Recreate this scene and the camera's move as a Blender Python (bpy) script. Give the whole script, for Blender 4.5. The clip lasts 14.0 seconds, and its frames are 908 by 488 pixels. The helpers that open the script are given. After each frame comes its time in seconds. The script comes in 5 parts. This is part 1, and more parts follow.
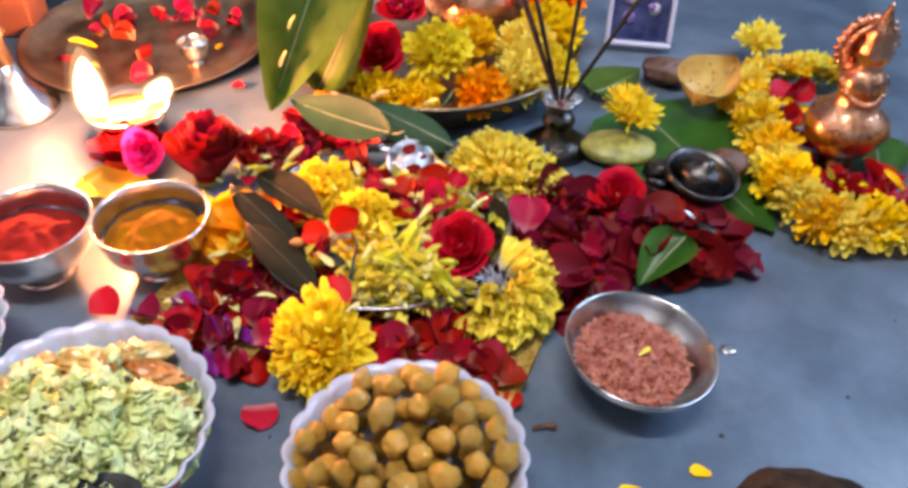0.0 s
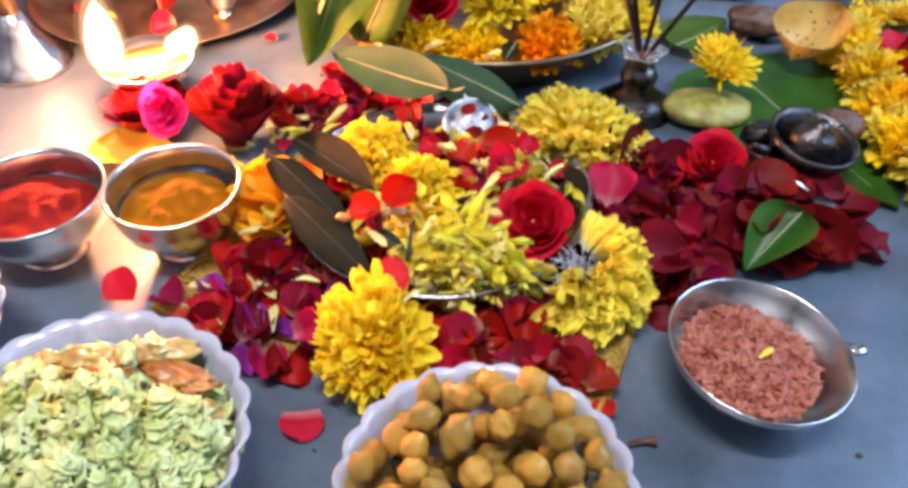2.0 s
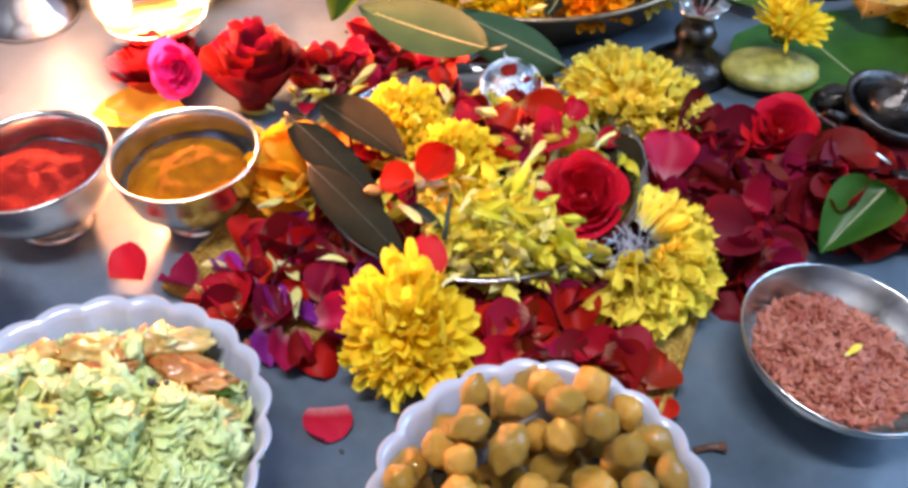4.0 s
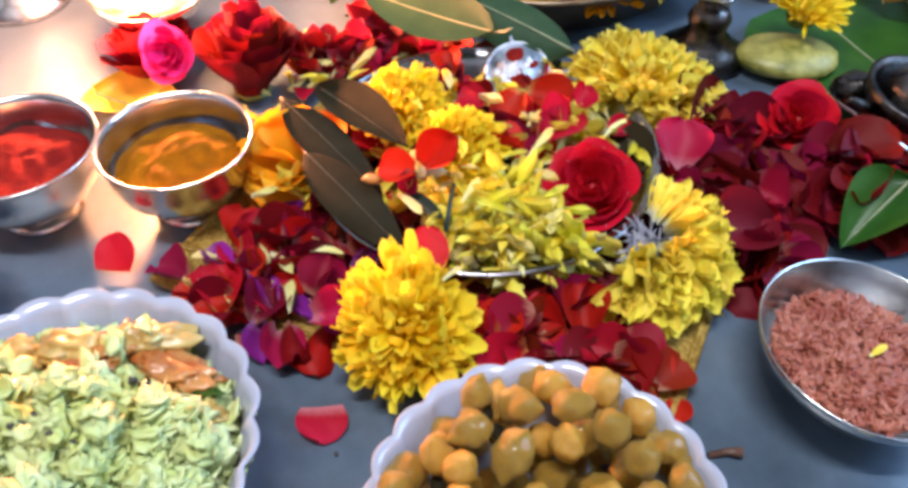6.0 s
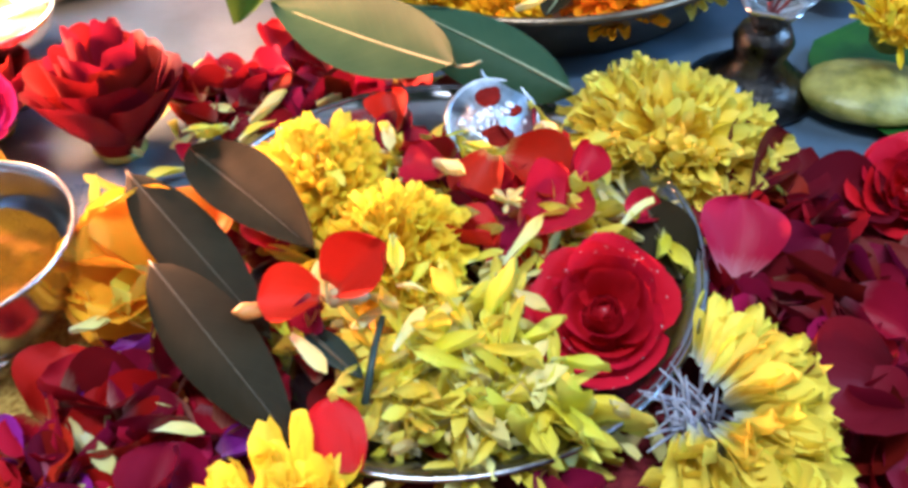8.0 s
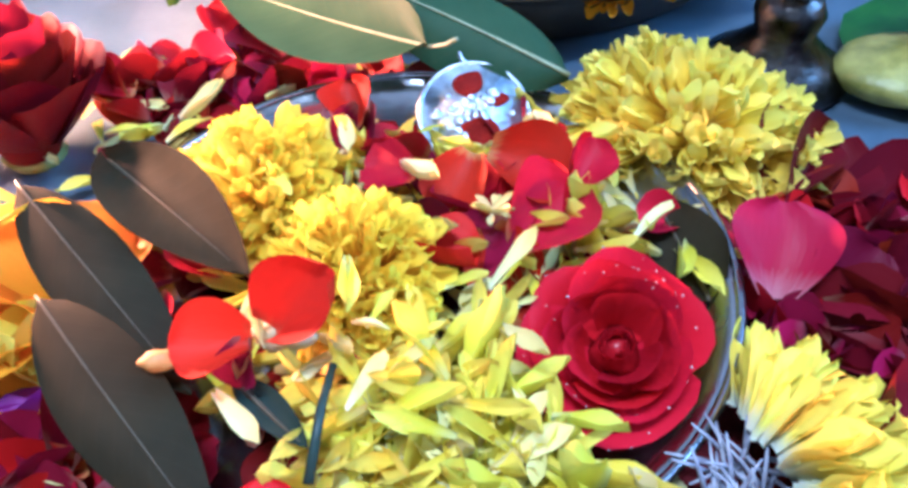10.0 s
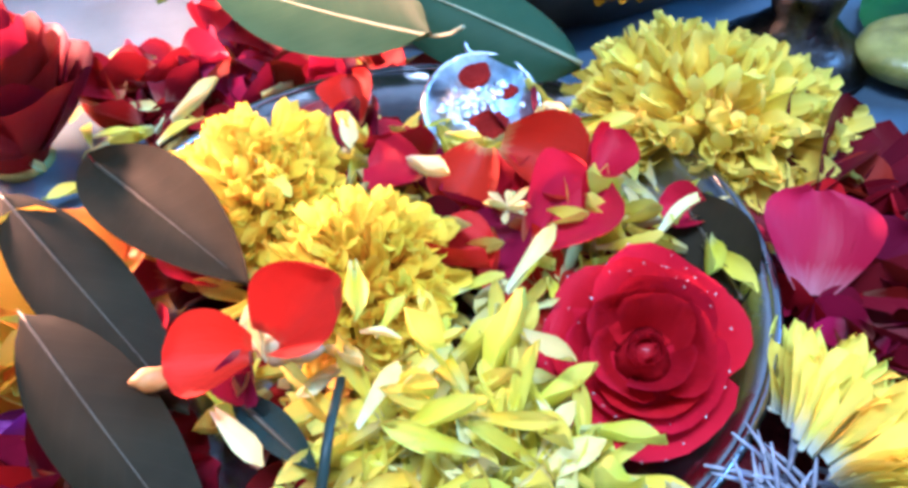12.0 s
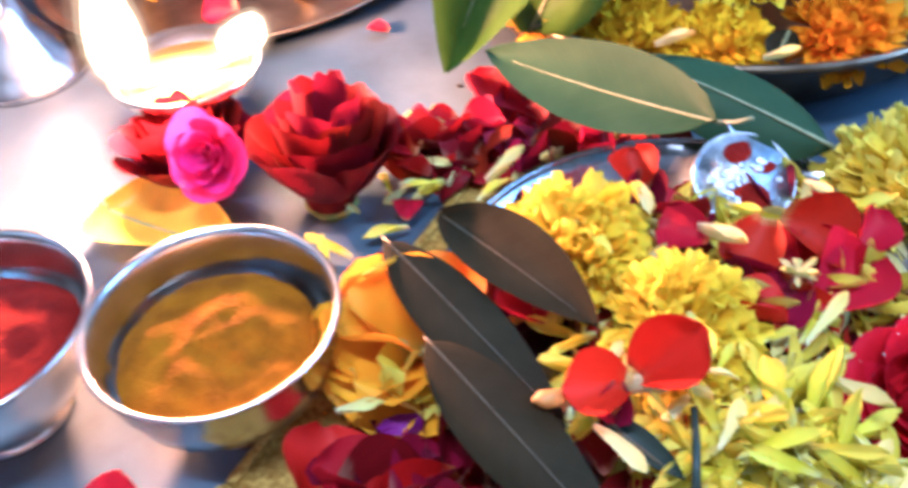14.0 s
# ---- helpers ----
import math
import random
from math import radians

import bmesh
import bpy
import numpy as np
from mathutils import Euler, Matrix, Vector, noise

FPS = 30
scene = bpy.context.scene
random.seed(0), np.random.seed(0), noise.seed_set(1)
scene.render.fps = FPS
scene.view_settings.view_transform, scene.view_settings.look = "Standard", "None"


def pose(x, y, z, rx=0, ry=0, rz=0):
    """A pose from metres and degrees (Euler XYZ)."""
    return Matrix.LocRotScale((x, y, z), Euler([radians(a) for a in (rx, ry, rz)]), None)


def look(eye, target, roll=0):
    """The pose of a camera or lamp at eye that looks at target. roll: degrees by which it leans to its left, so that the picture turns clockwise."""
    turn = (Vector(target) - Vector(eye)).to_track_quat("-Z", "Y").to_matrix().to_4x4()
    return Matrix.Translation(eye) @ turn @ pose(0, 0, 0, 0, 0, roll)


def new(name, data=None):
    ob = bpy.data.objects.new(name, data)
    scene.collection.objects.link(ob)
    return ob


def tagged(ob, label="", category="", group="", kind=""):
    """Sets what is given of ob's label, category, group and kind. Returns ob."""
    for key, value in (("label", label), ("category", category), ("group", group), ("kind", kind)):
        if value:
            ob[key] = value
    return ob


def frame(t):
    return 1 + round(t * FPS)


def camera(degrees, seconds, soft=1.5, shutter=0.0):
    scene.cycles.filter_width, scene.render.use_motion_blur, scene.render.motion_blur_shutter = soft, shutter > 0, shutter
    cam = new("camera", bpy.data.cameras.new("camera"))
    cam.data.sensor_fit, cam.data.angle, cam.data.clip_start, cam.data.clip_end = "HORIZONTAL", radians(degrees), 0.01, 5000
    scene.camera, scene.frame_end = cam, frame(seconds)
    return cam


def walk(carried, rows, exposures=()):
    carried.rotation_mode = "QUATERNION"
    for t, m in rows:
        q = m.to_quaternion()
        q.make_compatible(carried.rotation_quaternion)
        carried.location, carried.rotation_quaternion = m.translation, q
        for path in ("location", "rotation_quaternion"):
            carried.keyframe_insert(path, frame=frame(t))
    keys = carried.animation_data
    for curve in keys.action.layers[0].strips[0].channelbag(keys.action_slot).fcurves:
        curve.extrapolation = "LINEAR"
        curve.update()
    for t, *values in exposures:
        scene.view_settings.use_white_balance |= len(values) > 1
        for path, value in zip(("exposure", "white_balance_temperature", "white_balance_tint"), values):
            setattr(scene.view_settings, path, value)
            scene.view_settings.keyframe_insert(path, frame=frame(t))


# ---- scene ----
cam = camera(57.8, 14.0, soft=3.4, shutter=0.5)
PATH = [
    (0, (0.03, 0.004, 0.351), (0.012, 1.511, -0.964), 1.6),
    (0.5, (0.023, 0.021, 0.331), (-0.006, 1.501, -1.014), 1.4),
    (1, (0.02, 0.037, 0.321), (-0.021, 1.508, -1.034), 1.1),
    (1.5, (0.011, 0.05, 0.312), (-0.044, 1.513, -1.051), 0.8),
    (2, (0.005, 0.061, 0.305), (-0.07, 1.513, -1.067), 0.4),
    (2.5, (-0.001, 0.068, 0.297), (-0.083, 1.51, -1.087), 0.3),
    (3, (-0.006, 0.078, 0.287), (-0.1, 1.501, -1.115), 0.2),
    (3.2, (-0.008, 0.082, 0.286), (-0.106, 1.495, -1.126), 0.1),
    (5.5, (-0.008, 0.102, 0.27), (-0.13, 1.478, -1.177), -0.3),
    (6, (-0.008, 0.106, 0.269), (-0.128, 1.478, -1.181), -0.2),
    (6.5, (-0.003, 0.137, 0.271), (-0.122, 1.509, -1.18), -0.3),
    (7, (-0.008, 0.178, 0.244), (-0.138, 1.556, -1.199), -0.8),
    (7.5, (-0.006, 0.207, 0.217), (-0.137, 1.589, -1.223), -0.9),
    (8, (0.001, 0.228, 0.203), (-0.125, 1.614, -1.232), -0.8),
    (8.2, (0.0, 0.232, 0.197), (-0.106, 1.637, -1.222), -0.6),
    (10.5, (0.003, 0.271, 0.167), (-0.107, 1.658, -1.269), -1.9),
    (11, (0.0, 0.273, 0.163), (-0.108, 1.665, -1.269), -2.4),
    (11.5, (0.0, 0.273, 0.163), (-0.111, 1.668, -1.266), -2.8),
    (12, (-0.001, 0.274, 0.162), (-0.11, 1.667, -1.269), -2.9),
    (12.5, (-0.004, 0.272, 0.163), (-0.107, 1.668, -1.265), -2.9),
    (13, (-0.024, 0.261, 0.168), (-0.163, 1.669, -1.246), -4.1),
    (13.5, (-0.042, 0.256, 0.179), (-0.242, 1.671, -1.22), -5.3),
    (14, (-0.064, 0.244, 0.201), (-0.323, 1.659, -1.189), -4.0),
]
walk(cam, [(t, look(eye, target, roll)) for t, eye, target, roll in PATH], exposures=[(0, 0.90, 7100, 18), (3, 0.94, 6600, 14), (5.3, 0.88, 6500, 12), (6, 0.90, 6500, 12), (7.3, 0.78, 6000, 9), (8, 0.97, 5500, 4), (10.5, 1.28, 4550, 7), (12.5, 1.32, 4450, 7), (13, 1.36, 4550, 8), (14, 1.02, 4850, 8)])

# ---- world and light: a plain room, cool daylight from a window, an assumed tube light, the lamp's flames ----
world = bpy.data.worlds.new("world")
scene.world = world
world.use_nodes = True
world.node_tree.nodes["Background"].inputs[0].default_value = (0.45, 0.6, 1.0, 1)
world.node_tree.nodes["Background"].inputs[1].default_value = 0.3


def area_lamp(name, m, sx, sy, power, colour):
    d = bpy.data.lights.new(name, "AREA")
    d.shape, d.size, d.size_y, d.energy, d.color = "RECTANGLE", sx, sy, power, colour
    ob = new(name, d)
    ob.matrix_world = m
    return ob


def point_lamp(name, p, radius, power, colour):
    d = bpy.data.lights.new(name, "POINT")
    d.shadow_soft_size, d.energy, d.color = radius, power, colour
    ob = new(name, d)
    ob.location = p
    return ob


area_lamp("window_light", look((1.53, 0.75, 1.25), (0.0, 0.45, 0.0)), 0.95, 0.95, 22.0, (0.36, 0.62, 1.0))
# added overhead light, unseen, to brighten everything from above
area_lamp("tube_light", pose(-0.2, -0.1, 2.545), 1.1, 0.08, 40.0, (0.92, 0.94, 1.0))
point_lamp("flame_light", (-0.226, 0.487, 0.066), 0.010, 5.2, (1.0, 0.37, 0.16))
point_lamp("wick_light", (-0.187, 0.515, 0.060), 0.008, 0.9, (1.0, 0.43, 0.19))

# ---- materials ----


def base_mat(name):
    m = bpy.data.materials.new(name)
    m.use_nodes = True
    t = m.node_tree
    return m, t.nodes, t.links, t.nodes["Principled BSDF"]


def ramp(nodes, stops):
    r = nodes.new("ShaderNodeValToRGB")
    e = r.color_ramp.elements
    while len(e) < len(stops):
        e.new(0.5)
    for el, (pos, c) in zip(e, stops):
        el.position, el.color = pos, (*c, 1)
    return r


def surface(name, a, b, scale=60.0, rough=0.5, metal=0.0, bump=0.2, fine=400.0, spec=0.5, sss=0.0, coat=0.0, contrast=(0.35, 0.65), rough_var=0.1, coords="Object", bump_dist=0.0006):
    """Two colours in soft patches, a fine grain in the relief and an uneven gloss."""
    m, n, l, p = base_mat(name)
    tc = n.new("ShaderNodeTexCoord")
    n1 = n.new("ShaderNodeTexNoise")
    n1.inputs["Scale"].default_value, n1.inputs["Detail"].default_value = scale, 5
    n2 = n.new("ShaderNodeTexNoise")
    n2.inputs["Scale"].default_value, n2.inputs["Detail"].default_value = fine, 3
    l.new(tc.outputs[coords], n1.inputs["Vector"]), l.new(tc.outputs[coords], n2.inputs["Vector"])
    r = ramp(n, [(contrast[0], a), (contrast[1], b)])
    l.new(n1.outputs["Fac"], r.inputs["Fac"]), l.new(r.outputs["Color"], p.inputs["Base Color"])
    p.inputs["Metallic"].default_value, p.inputs["Specular IOR Level"].default_value = metal, spec
    mr = n.new("ShaderNodeMapRange")
    mr.inputs["To Min"].default_value, mr.inputs["To Max"].default_value = max(0.02, rough - rough_var), rough + rough_var
    l.new(n1.outputs["Fac"], mr.inputs["Value"]), l.new(mr.outputs["Result"], p.inputs["Roughness"])
    if sss:
        p.inputs["Subsurface Weight"].default_value, p.inputs["Subsurface Radius"].default_value, p.inputs["Subsurface Scale"].default_value = sss, (1, 0.6, 0.3), 0.004
    if coat:
        p.inputs["Coat Weight"].default_value, p.inputs["Coat Roughness"].default_value = coat, 0.08
    bp = n.new("ShaderNodeBump")
    bp.inputs["Strength"].default_value, bp.inputs["Distance"].default_value = bump, bump_dist
    l.new(n2.outputs["Fac"], bp.inputs["Height"]), l.new(bp.outputs["Normal"], p.inputs["Normal"])
    return m


def petal_mat(name, root, mid, tip, rough=0.45, thin=0.25, vary=0.25, veins=30.0, hue=0.02, coat=0.0, break_=0.3):
    """A petal: colour from its root (v = 0) to its tip (v = 1), lengthwise veins, light through the blade, each one a little different."""
    m, n, l, p = base_mat(name)
    uv = n.new("ShaderNodeUVMap")
    sep = n.new("ShaderNodeSeparateXYZ")
    l.new(uv.outputs["UV"], sep.inputs["Vector"])
    r = ramp(n, [(0.02, root), (break_, mid), (1.0, tip)])
    ns = n.new("ShaderNodeTexNoise")
    ns.inputs["Scale"].default_value, ns.inputs["Detail"].default_value = 5.0, 4
    mp = n.new("ShaderNodeMapping")
    mp.inputs["Scale"].default_value = (veins / 6, 0.8, 1)
    l.new(uv.outputs["UV"], mp.inputs["Vector"]), l.new(mp.outputs["Vector"], ns.inputs["Vector"])
    add = n.new("ShaderNodeMath")
    add.operation = "MULTIPLY_ADD"
    l.new(ns.outputs["Fac"], add.inputs[0])
    add.inputs[1].default_value = 0.3
    sub = n.new("ShaderNodeMath")
    sub.operation = "SUBTRACT"
    l.new(sep.outputs["Y"], sub.inputs[0])
    sub.inputs[1].default_value = 0.15
    l.new(sub.outputs[0], add.inputs[2]), l.new(add.outputs[0], r.inputs["Fac"])
    oi = n.new("ShaderNodeObjectInfo")
    hsv = n.new("ShaderNodeHueSaturation")
    v = n.new("ShaderNodeMapRange")
    v.inputs["To Min"].default_value, v.inputs["To Max"].default_value = 1 - vary, 1 + vary * 0.6
    h = n.new("ShaderNodeMapRange")
    h.inputs["To Min"].default_value, h.inputs["To Max"].default_value = 0.5 - hue, 0.5 + hue
    l.new(oi.outputs["Random"], v.inputs["Value"]), l.new(v.outputs["Result"], hsv.inputs["Value"])
    fr = n.new("ShaderNodeMath")
    fr.operation = "FRACT"
    ml = n.new("ShaderNodeMath")
    ml.operation = "MULTIPLY"
    ml.inputs[1].default_value = 7.31
    l.new(oi.outputs["Random"], ml.inputs[0]), l.new(ml.outputs[0], fr.inputs[0])
    l.new(fr.outputs[0], h.inputs["Value"]), l.new(h.outputs["Result"], hsv.inputs["Hue"])
    l.new(r.outputs["Color"], hsv.inputs["Color"])
    l.new(hsv.outputs["Color"], p.inputs["Base Color"])
    p.inputs["Roughness"].default_value, p.inputs["Specular IOR Level"].default_value = rough, 0.16
    p.inputs["Coat Weight"].default_value, p.inputs["Coat Roughness"].default_value = coat, 0.15
    bp = n.new("ShaderNodeBump")
    bp.inputs["Strength"].default_value, bp.inputs["Distance"].default_value = 0.35, 0.0005
    l.new(ns.outputs["Fac"], bp.inputs["Height"]), l.new(bp.outputs["Normal"], p.inputs["Normal"])
    tr = n.new("ShaderNodeBsdfTranslucent")
    l.new(hsv.outputs["Color"], tr.inputs["Color"])
    mix = n.new("ShaderNodeMixShader")
    mix.inputs[0].default_value = thin
    l.new(p.outputs[0], mix.inputs[1]), l.new(tr.outputs[0], mix.inputs[2])
    l.new(mix.outputs[0], n["Material Output"].inputs["Surface"])
    return m


def leaf_mat(name, a, b, vein, rough=0.35, thin=0.15, spots=0.0, coat=0.2):
    """A leaf blade: two greens, side veins that run up at a slant from the midrib, small brown flecks."""
    m, n, l, p = base_mat(name)
    uv = n.new("ShaderNodeUVMap")
    sep = n.new("ShaderNodeSeparateXYZ")
    l.new(uv.outputs["UV"], sep.inputs["Vector"])
    tc = n.new("ShaderNodeTexCoord")
    ns = n.new("ShaderNodeTexNoise")
    ns.inputs["Scale"].default_value, ns.inputs["Detail"].default_value = 45.0, 6
    l.new(tc.outputs["Object"], ns.inputs["Vector"])
    r = ramp(n, [(0.35, a), (0.66, b)])
    l.new(ns.outputs["Fac"], r.inputs["Fac"])

    def calc(op, x, y):
        k = n.new("ShaderNodeMath")
        k.operation = op
        for i, s in enumerate((x, y)):
            if isinstance(s, (int, float)):
                k.inputs[i].default_value = s
            elif s is not None:
                l.new(s, k.inputs[i])
        return k.outputs[0]

    side = calc("ABSOLUTE", calc("SUBTRACT", sep.outputs["X"], 0.5), None)
    line = calc("SINE", calc("MULTIPLY", calc("SUBTRACT", sep.outputs["Y"], calc("MULTIPLY", side, 0.35)), 75.0), None)
    mask = calc("MULTIPLY", calc("GREATER_THAN", line, 0.95), 0.12)
    mx = n.new("ShaderNodeMix")
    mx.data_type = "RGBA"
    l.new(mask, mx.inputs["Factor"]), l.new(r.outputs["Color"], mx.inputs["A"])
    mx.inputs["B"].default_value = (*vein, 1)
    vo = n.new("ShaderNodeTexVoronoi")
    vo.inputs["Scale"].default_value = 160.0
    l.new(tc.outputs["Object"], vo.inputs["Vector"])
    m2 = n.new("ShaderNodeMix")
    m2.data_type = "RGBA"
    l.new(calc("LESS_THAN", vo.outputs["Distance"], spots), m2.inputs["Factor"]), l.new(mx.outputs["Result"], m2.inputs["A"])
    m2.inputs["B"].default_value = (0.05, 0.035, 0.02, 1)
    l.new(m2.outputs["Result"], p.inputs["Base Color"])
    p.inputs["Roughness"].default_value = rough
    p.inputs["Coat Weight"].default_value, p.inputs["Coat Roughness"].default_value, p.inputs["Specular IOR Level"].default_value = coat, 0.3, 0.12
    bp = n.new("ShaderNodeBump")
    bp.inputs["Strength"].default_value, bp.inputs["Distance"].default_value = 0.3, 0.0006
    hh = calc("ADD", calc("MULTIPLY", line, 0.06), ns.outputs["Fac"])
    l.new(hh, bp.inputs["Height"]), l.new(bp.outputs["Normal"], p.inputs["Normal"])
    tr = n.new("ShaderNodeBsdfTranslucent")
    l.new(m2.outputs["Result"], tr.inputs["Color"])
    mix = n.new("ShaderNodeMixShader")
    mix.inputs[0].default_value = thin
    l.new(p.outputs[0], mix.inputs[1]), l.new(tr.outputs[0], mix.inputs[2])
    l.new(mix.outputs[0], n["Material Output"].inputs["Surface"])
    return m


def glow_mat(name, colour, strength, clear=0.0):
    m, n, l, p = base_mat(name)
    e = n.new("ShaderNodeEmission")
    e.inputs[0].default_value, e.inputs[1].default_value = (*colour, 1), strength
    tr = n.new("ShaderNodeBsdfTransparent")
    mix = n.new("ShaderNodeMixShader")
    mix.inputs[0].default_value = clear
    l.new(e.outputs[0], mix.inputs[1]), l.new(tr.outputs[0], mix.inputs[2])
    l.new(mix.outputs[0], n["Material Output"].inputs["Surface"])
    return m


def floor_material():
    """Worn white stone floor: broad cloudy tone with the daylight's blue cast in its colour, thin grey veins, wiped
    smears in the gloss.
    """
    m, n, l, p = base_mat("worn_stone_floor")
    tc = n.new("ShaderNodeTexCoord")
    big = n.new("ShaderNodeTexNoise")
    big.inputs["Scale"].default_value, big.inputs["Detail"].default_value, big.inputs["Distortion"].default_value = 7.0, 8, 0.6
    fine = n.new("ShaderNodeTexNoise")
    fine.inputs["Scale"].default_value, fine.inputs["Detail"].default_value, fine.inputs["Roughness"].default_value = 30.0, 9, 0.65
    l.new(tc.outputs["Object"], big.inputs["Vector"]), l.new(tc.outputs["Object"], fine.inputs["Vector"])
    # blue-grey instead of white: the cool daylight is partly put into these colours
    r = ramp(n, [(0.30, (0.053, 0.082, 0.116)), (0.55, (0.086, 0.122, 0.164)), (0.75, (0.134, 0.168, 0.204))])
    l.new(big.outputs["Fac"], r.inputs["Fac"])
    r2 = ramp(n, [(0.30, (0.62, 0.62, 0.62)), (0.52, (1, 1, 1)), (0.72, (1.35, 1.35, 1.35))])
    l.new(fine.outputs["Fac"], r2.inputs["Fac"])
    mx = n.new("ShaderNodeMix")
    mx.data_type, mx.blend_type = "RGBA", "MULTIPLY"
    mx.inputs["Factor"].default_value = 0.75
    l.new(r.outputs["Color"], mx.inputs["A"]), l.new(r2.outputs["Color"], mx.inputs["B"])
    l.new(mx.outputs["Result"], p.inputs["Base Color"])
    mr = n.new("ShaderNodeMapRange")
    mr.inputs["From Min"].default_value, mr.inputs["From Max"].default_value = 0.3, 0.7
    mr.inputs["To Min"].default_value, mr.inputs["To Max"].default_value = 0.24, 0.5
    l.new(big.outputs["Fac"], mr.inputs["Value"]), l.new(mr.outputs["Result"], p.inputs["Roughness"])
    bp = n.new("ShaderNodeBump")
    bp.inputs["Strength"].default_value, bp.inputs["Distance"].default_value = 0.12, 0.0008
    l.new(fine.outputs["Fac"], bp.inputs["Height"]), l.new(bp.outputs["Normal"], p.inputs["Normal"])
    return m


M = {}
M["floor"] = floor_material()
M["wall"] = surface("painted_wall", (0.55, 0.57, 0.6), (0.66, 0.67, 0.68), scale=3, rough=0.8, fine=120)
M["silver"] = surface("silver", (0.54, 0.52, 0.50), (0.74, 0.73, 0.71), scale=70, rough=0.22, metal=1.0, bump=0.15)
# bluish tint of the silver stands in for the window reflected in the coin
M["coin"] = surface("coin_silver", (0.36, 0.41, 0.48), (0.64, 0.70, 0.78), scale=240, rough=0.42, metal=1.0, bump=0.8, fine=500, bump_dist=0.001)
M["leaf_yellow"] = leaf_mat("yellow_leaf", (0.55, 0.36, 0.03), (0.72, 0.52, 0.06), (0.6, 0.45, 0.1))
M["motif"] = surface("painted_red", (0.35, 0.02, 0.03), (0.45, 0.04, 0.05), rough=0.25, coat=0.4)
M["steel"] = surface("steel", (0.24, 0.24, 0.25), (0.38, 0.38, 0.39), scale=40, rough=0.24, metal=1.0, bump=0.12)
M["tarnish"] = surface("tarnished_silver", (0.022, 0.020, 0.018), (0.11, 0.10, 0.095), scale=110, rough=0.30, metal=1.0, bump=0.5, bump_dist=0.001)
M["brass_dark"] = surface("aged_brass", (0.16, 0.11, 0.07), (0.32, 0.25, 0.17), scale=35, rough=0.35, metal=0.9, bump=0.2)
M["copper"] = surface("copper", (0.62, 0.27, 0.14), (0.85, 0.45, 0.27), scale=60, rough=0.28, metal=1.0, bump=0.5, fine=260, bump_dist=0.0012)
M["china"] = surface("white_china", (0.36, 0.37, 0.44), (0.42, 0.43, 0.50), scale=30, rough=0.2, bump=0.03, coat=0.5, rough_var=0.05)
M["turmeric"] = surface("turmeric", (0.20, 0.062, 0.001), (0.32, 0.112, 0.002), scale=120, rough=0.9, bump=0.9, fine=900, spec=0.1, bump_dist=0.001)
M["kumkum"] = surface("vermilion", (0.16, 0.008, 0.006), (0.26, 0.015, 0.010), scale=110, rough=0.9, bump=0.9, fine=900, spec=0.1, bump_dist=0.001)
M["pea"] = surface("boiled_chickpea", (0.52, 0.225, 0.015), (0.86, 0.54, 0.085), scale=110, rough=0.36, bump=1.0, fine=220, sss=0.1, coat=0.4, coords="Object", bump_dist=0.001)
M["pea_dark"] = surface("fried_chickpea", (0.40, 0.15, 0.010), (0.72, 0.40, 0.05), scale=110, rough=0.36, bump=0.5, fine=380, sss=0.12, coat=0.25, bump_dist=0.001)
M["rice"] = surface("flattened_rice", (0.47, 0.50, 0.13), (0.63, 0.68, 0.34), scale=70, rough=0.5, bump=0.4, fine=700, sss=0.2, coat=0.15)
# darker copy of the rice colour: shade between the flakes, put into the bed
M["rice_bed_shaded"] = surface("rice_bed_shaded", (0.16, 0.16, 0.02), (0.36, 0.36, 0.08), scale=220, rough=0.55, bump=0.9, fine=500, bump_dist=0.002)
M["tomato"] = surface("cooked_tomato", (0.36, 0.09, 0.02), (0.50, 0.22, 0.06), scale=110, rough=0.25, bump=0.3, sss=0.3, coat=0.5)
M["potato"] = surface("cooked_onion", (0.40, 0.22, 0.05), (0.55, 0.38, 0.12), scale=110, rough=0.35, bump=0.3, sss=0.3, coat=0.3)
M["seed"] = surface("mustard_seed", (0.02, 0.018, 0.015), (0.06, 0.05, 0.04), rough=0.4)
M["pinkrice"] = surface("tinted_rice", (0.29, 0.055, 0.030), (0.44, 0.145, 0.088), scale=130, rough=0.5, bump=0.3, sss=0.15)
# tinted rice darkened, so the gaps between the grains look shaded
M["pinkbed_shaded"] = surface("tinted_rice_bed_shaded", (0.16, 0.03, 0.02), (0.26, 0.07, 0.045), scale=300, rough=0.6, bump=0.9, fine=700, bump_dist=0.002)
M["gold"] = surface("gold_zari_cloth", (0.30, 0.16, 0.02), (0.62, 0.42, 0.10), scale=500, rough=0.45, metal=0.6, bump=0.9, fine=1400, bump_dist=0.001)
M["cloth"] = surface("maroon_cloth", (0.12, 0.012, 0.02), (0.2, 0.025, 0.03), scale=400, rough=0.9, bump=0.8, fine=1500, spec=0.1)
M["wood"] = surface("dark_wood", (0.10, 0.035, 0.02), (0.22, 0.08, 0.04), scale=18, rough=0.45, bump=0.2)
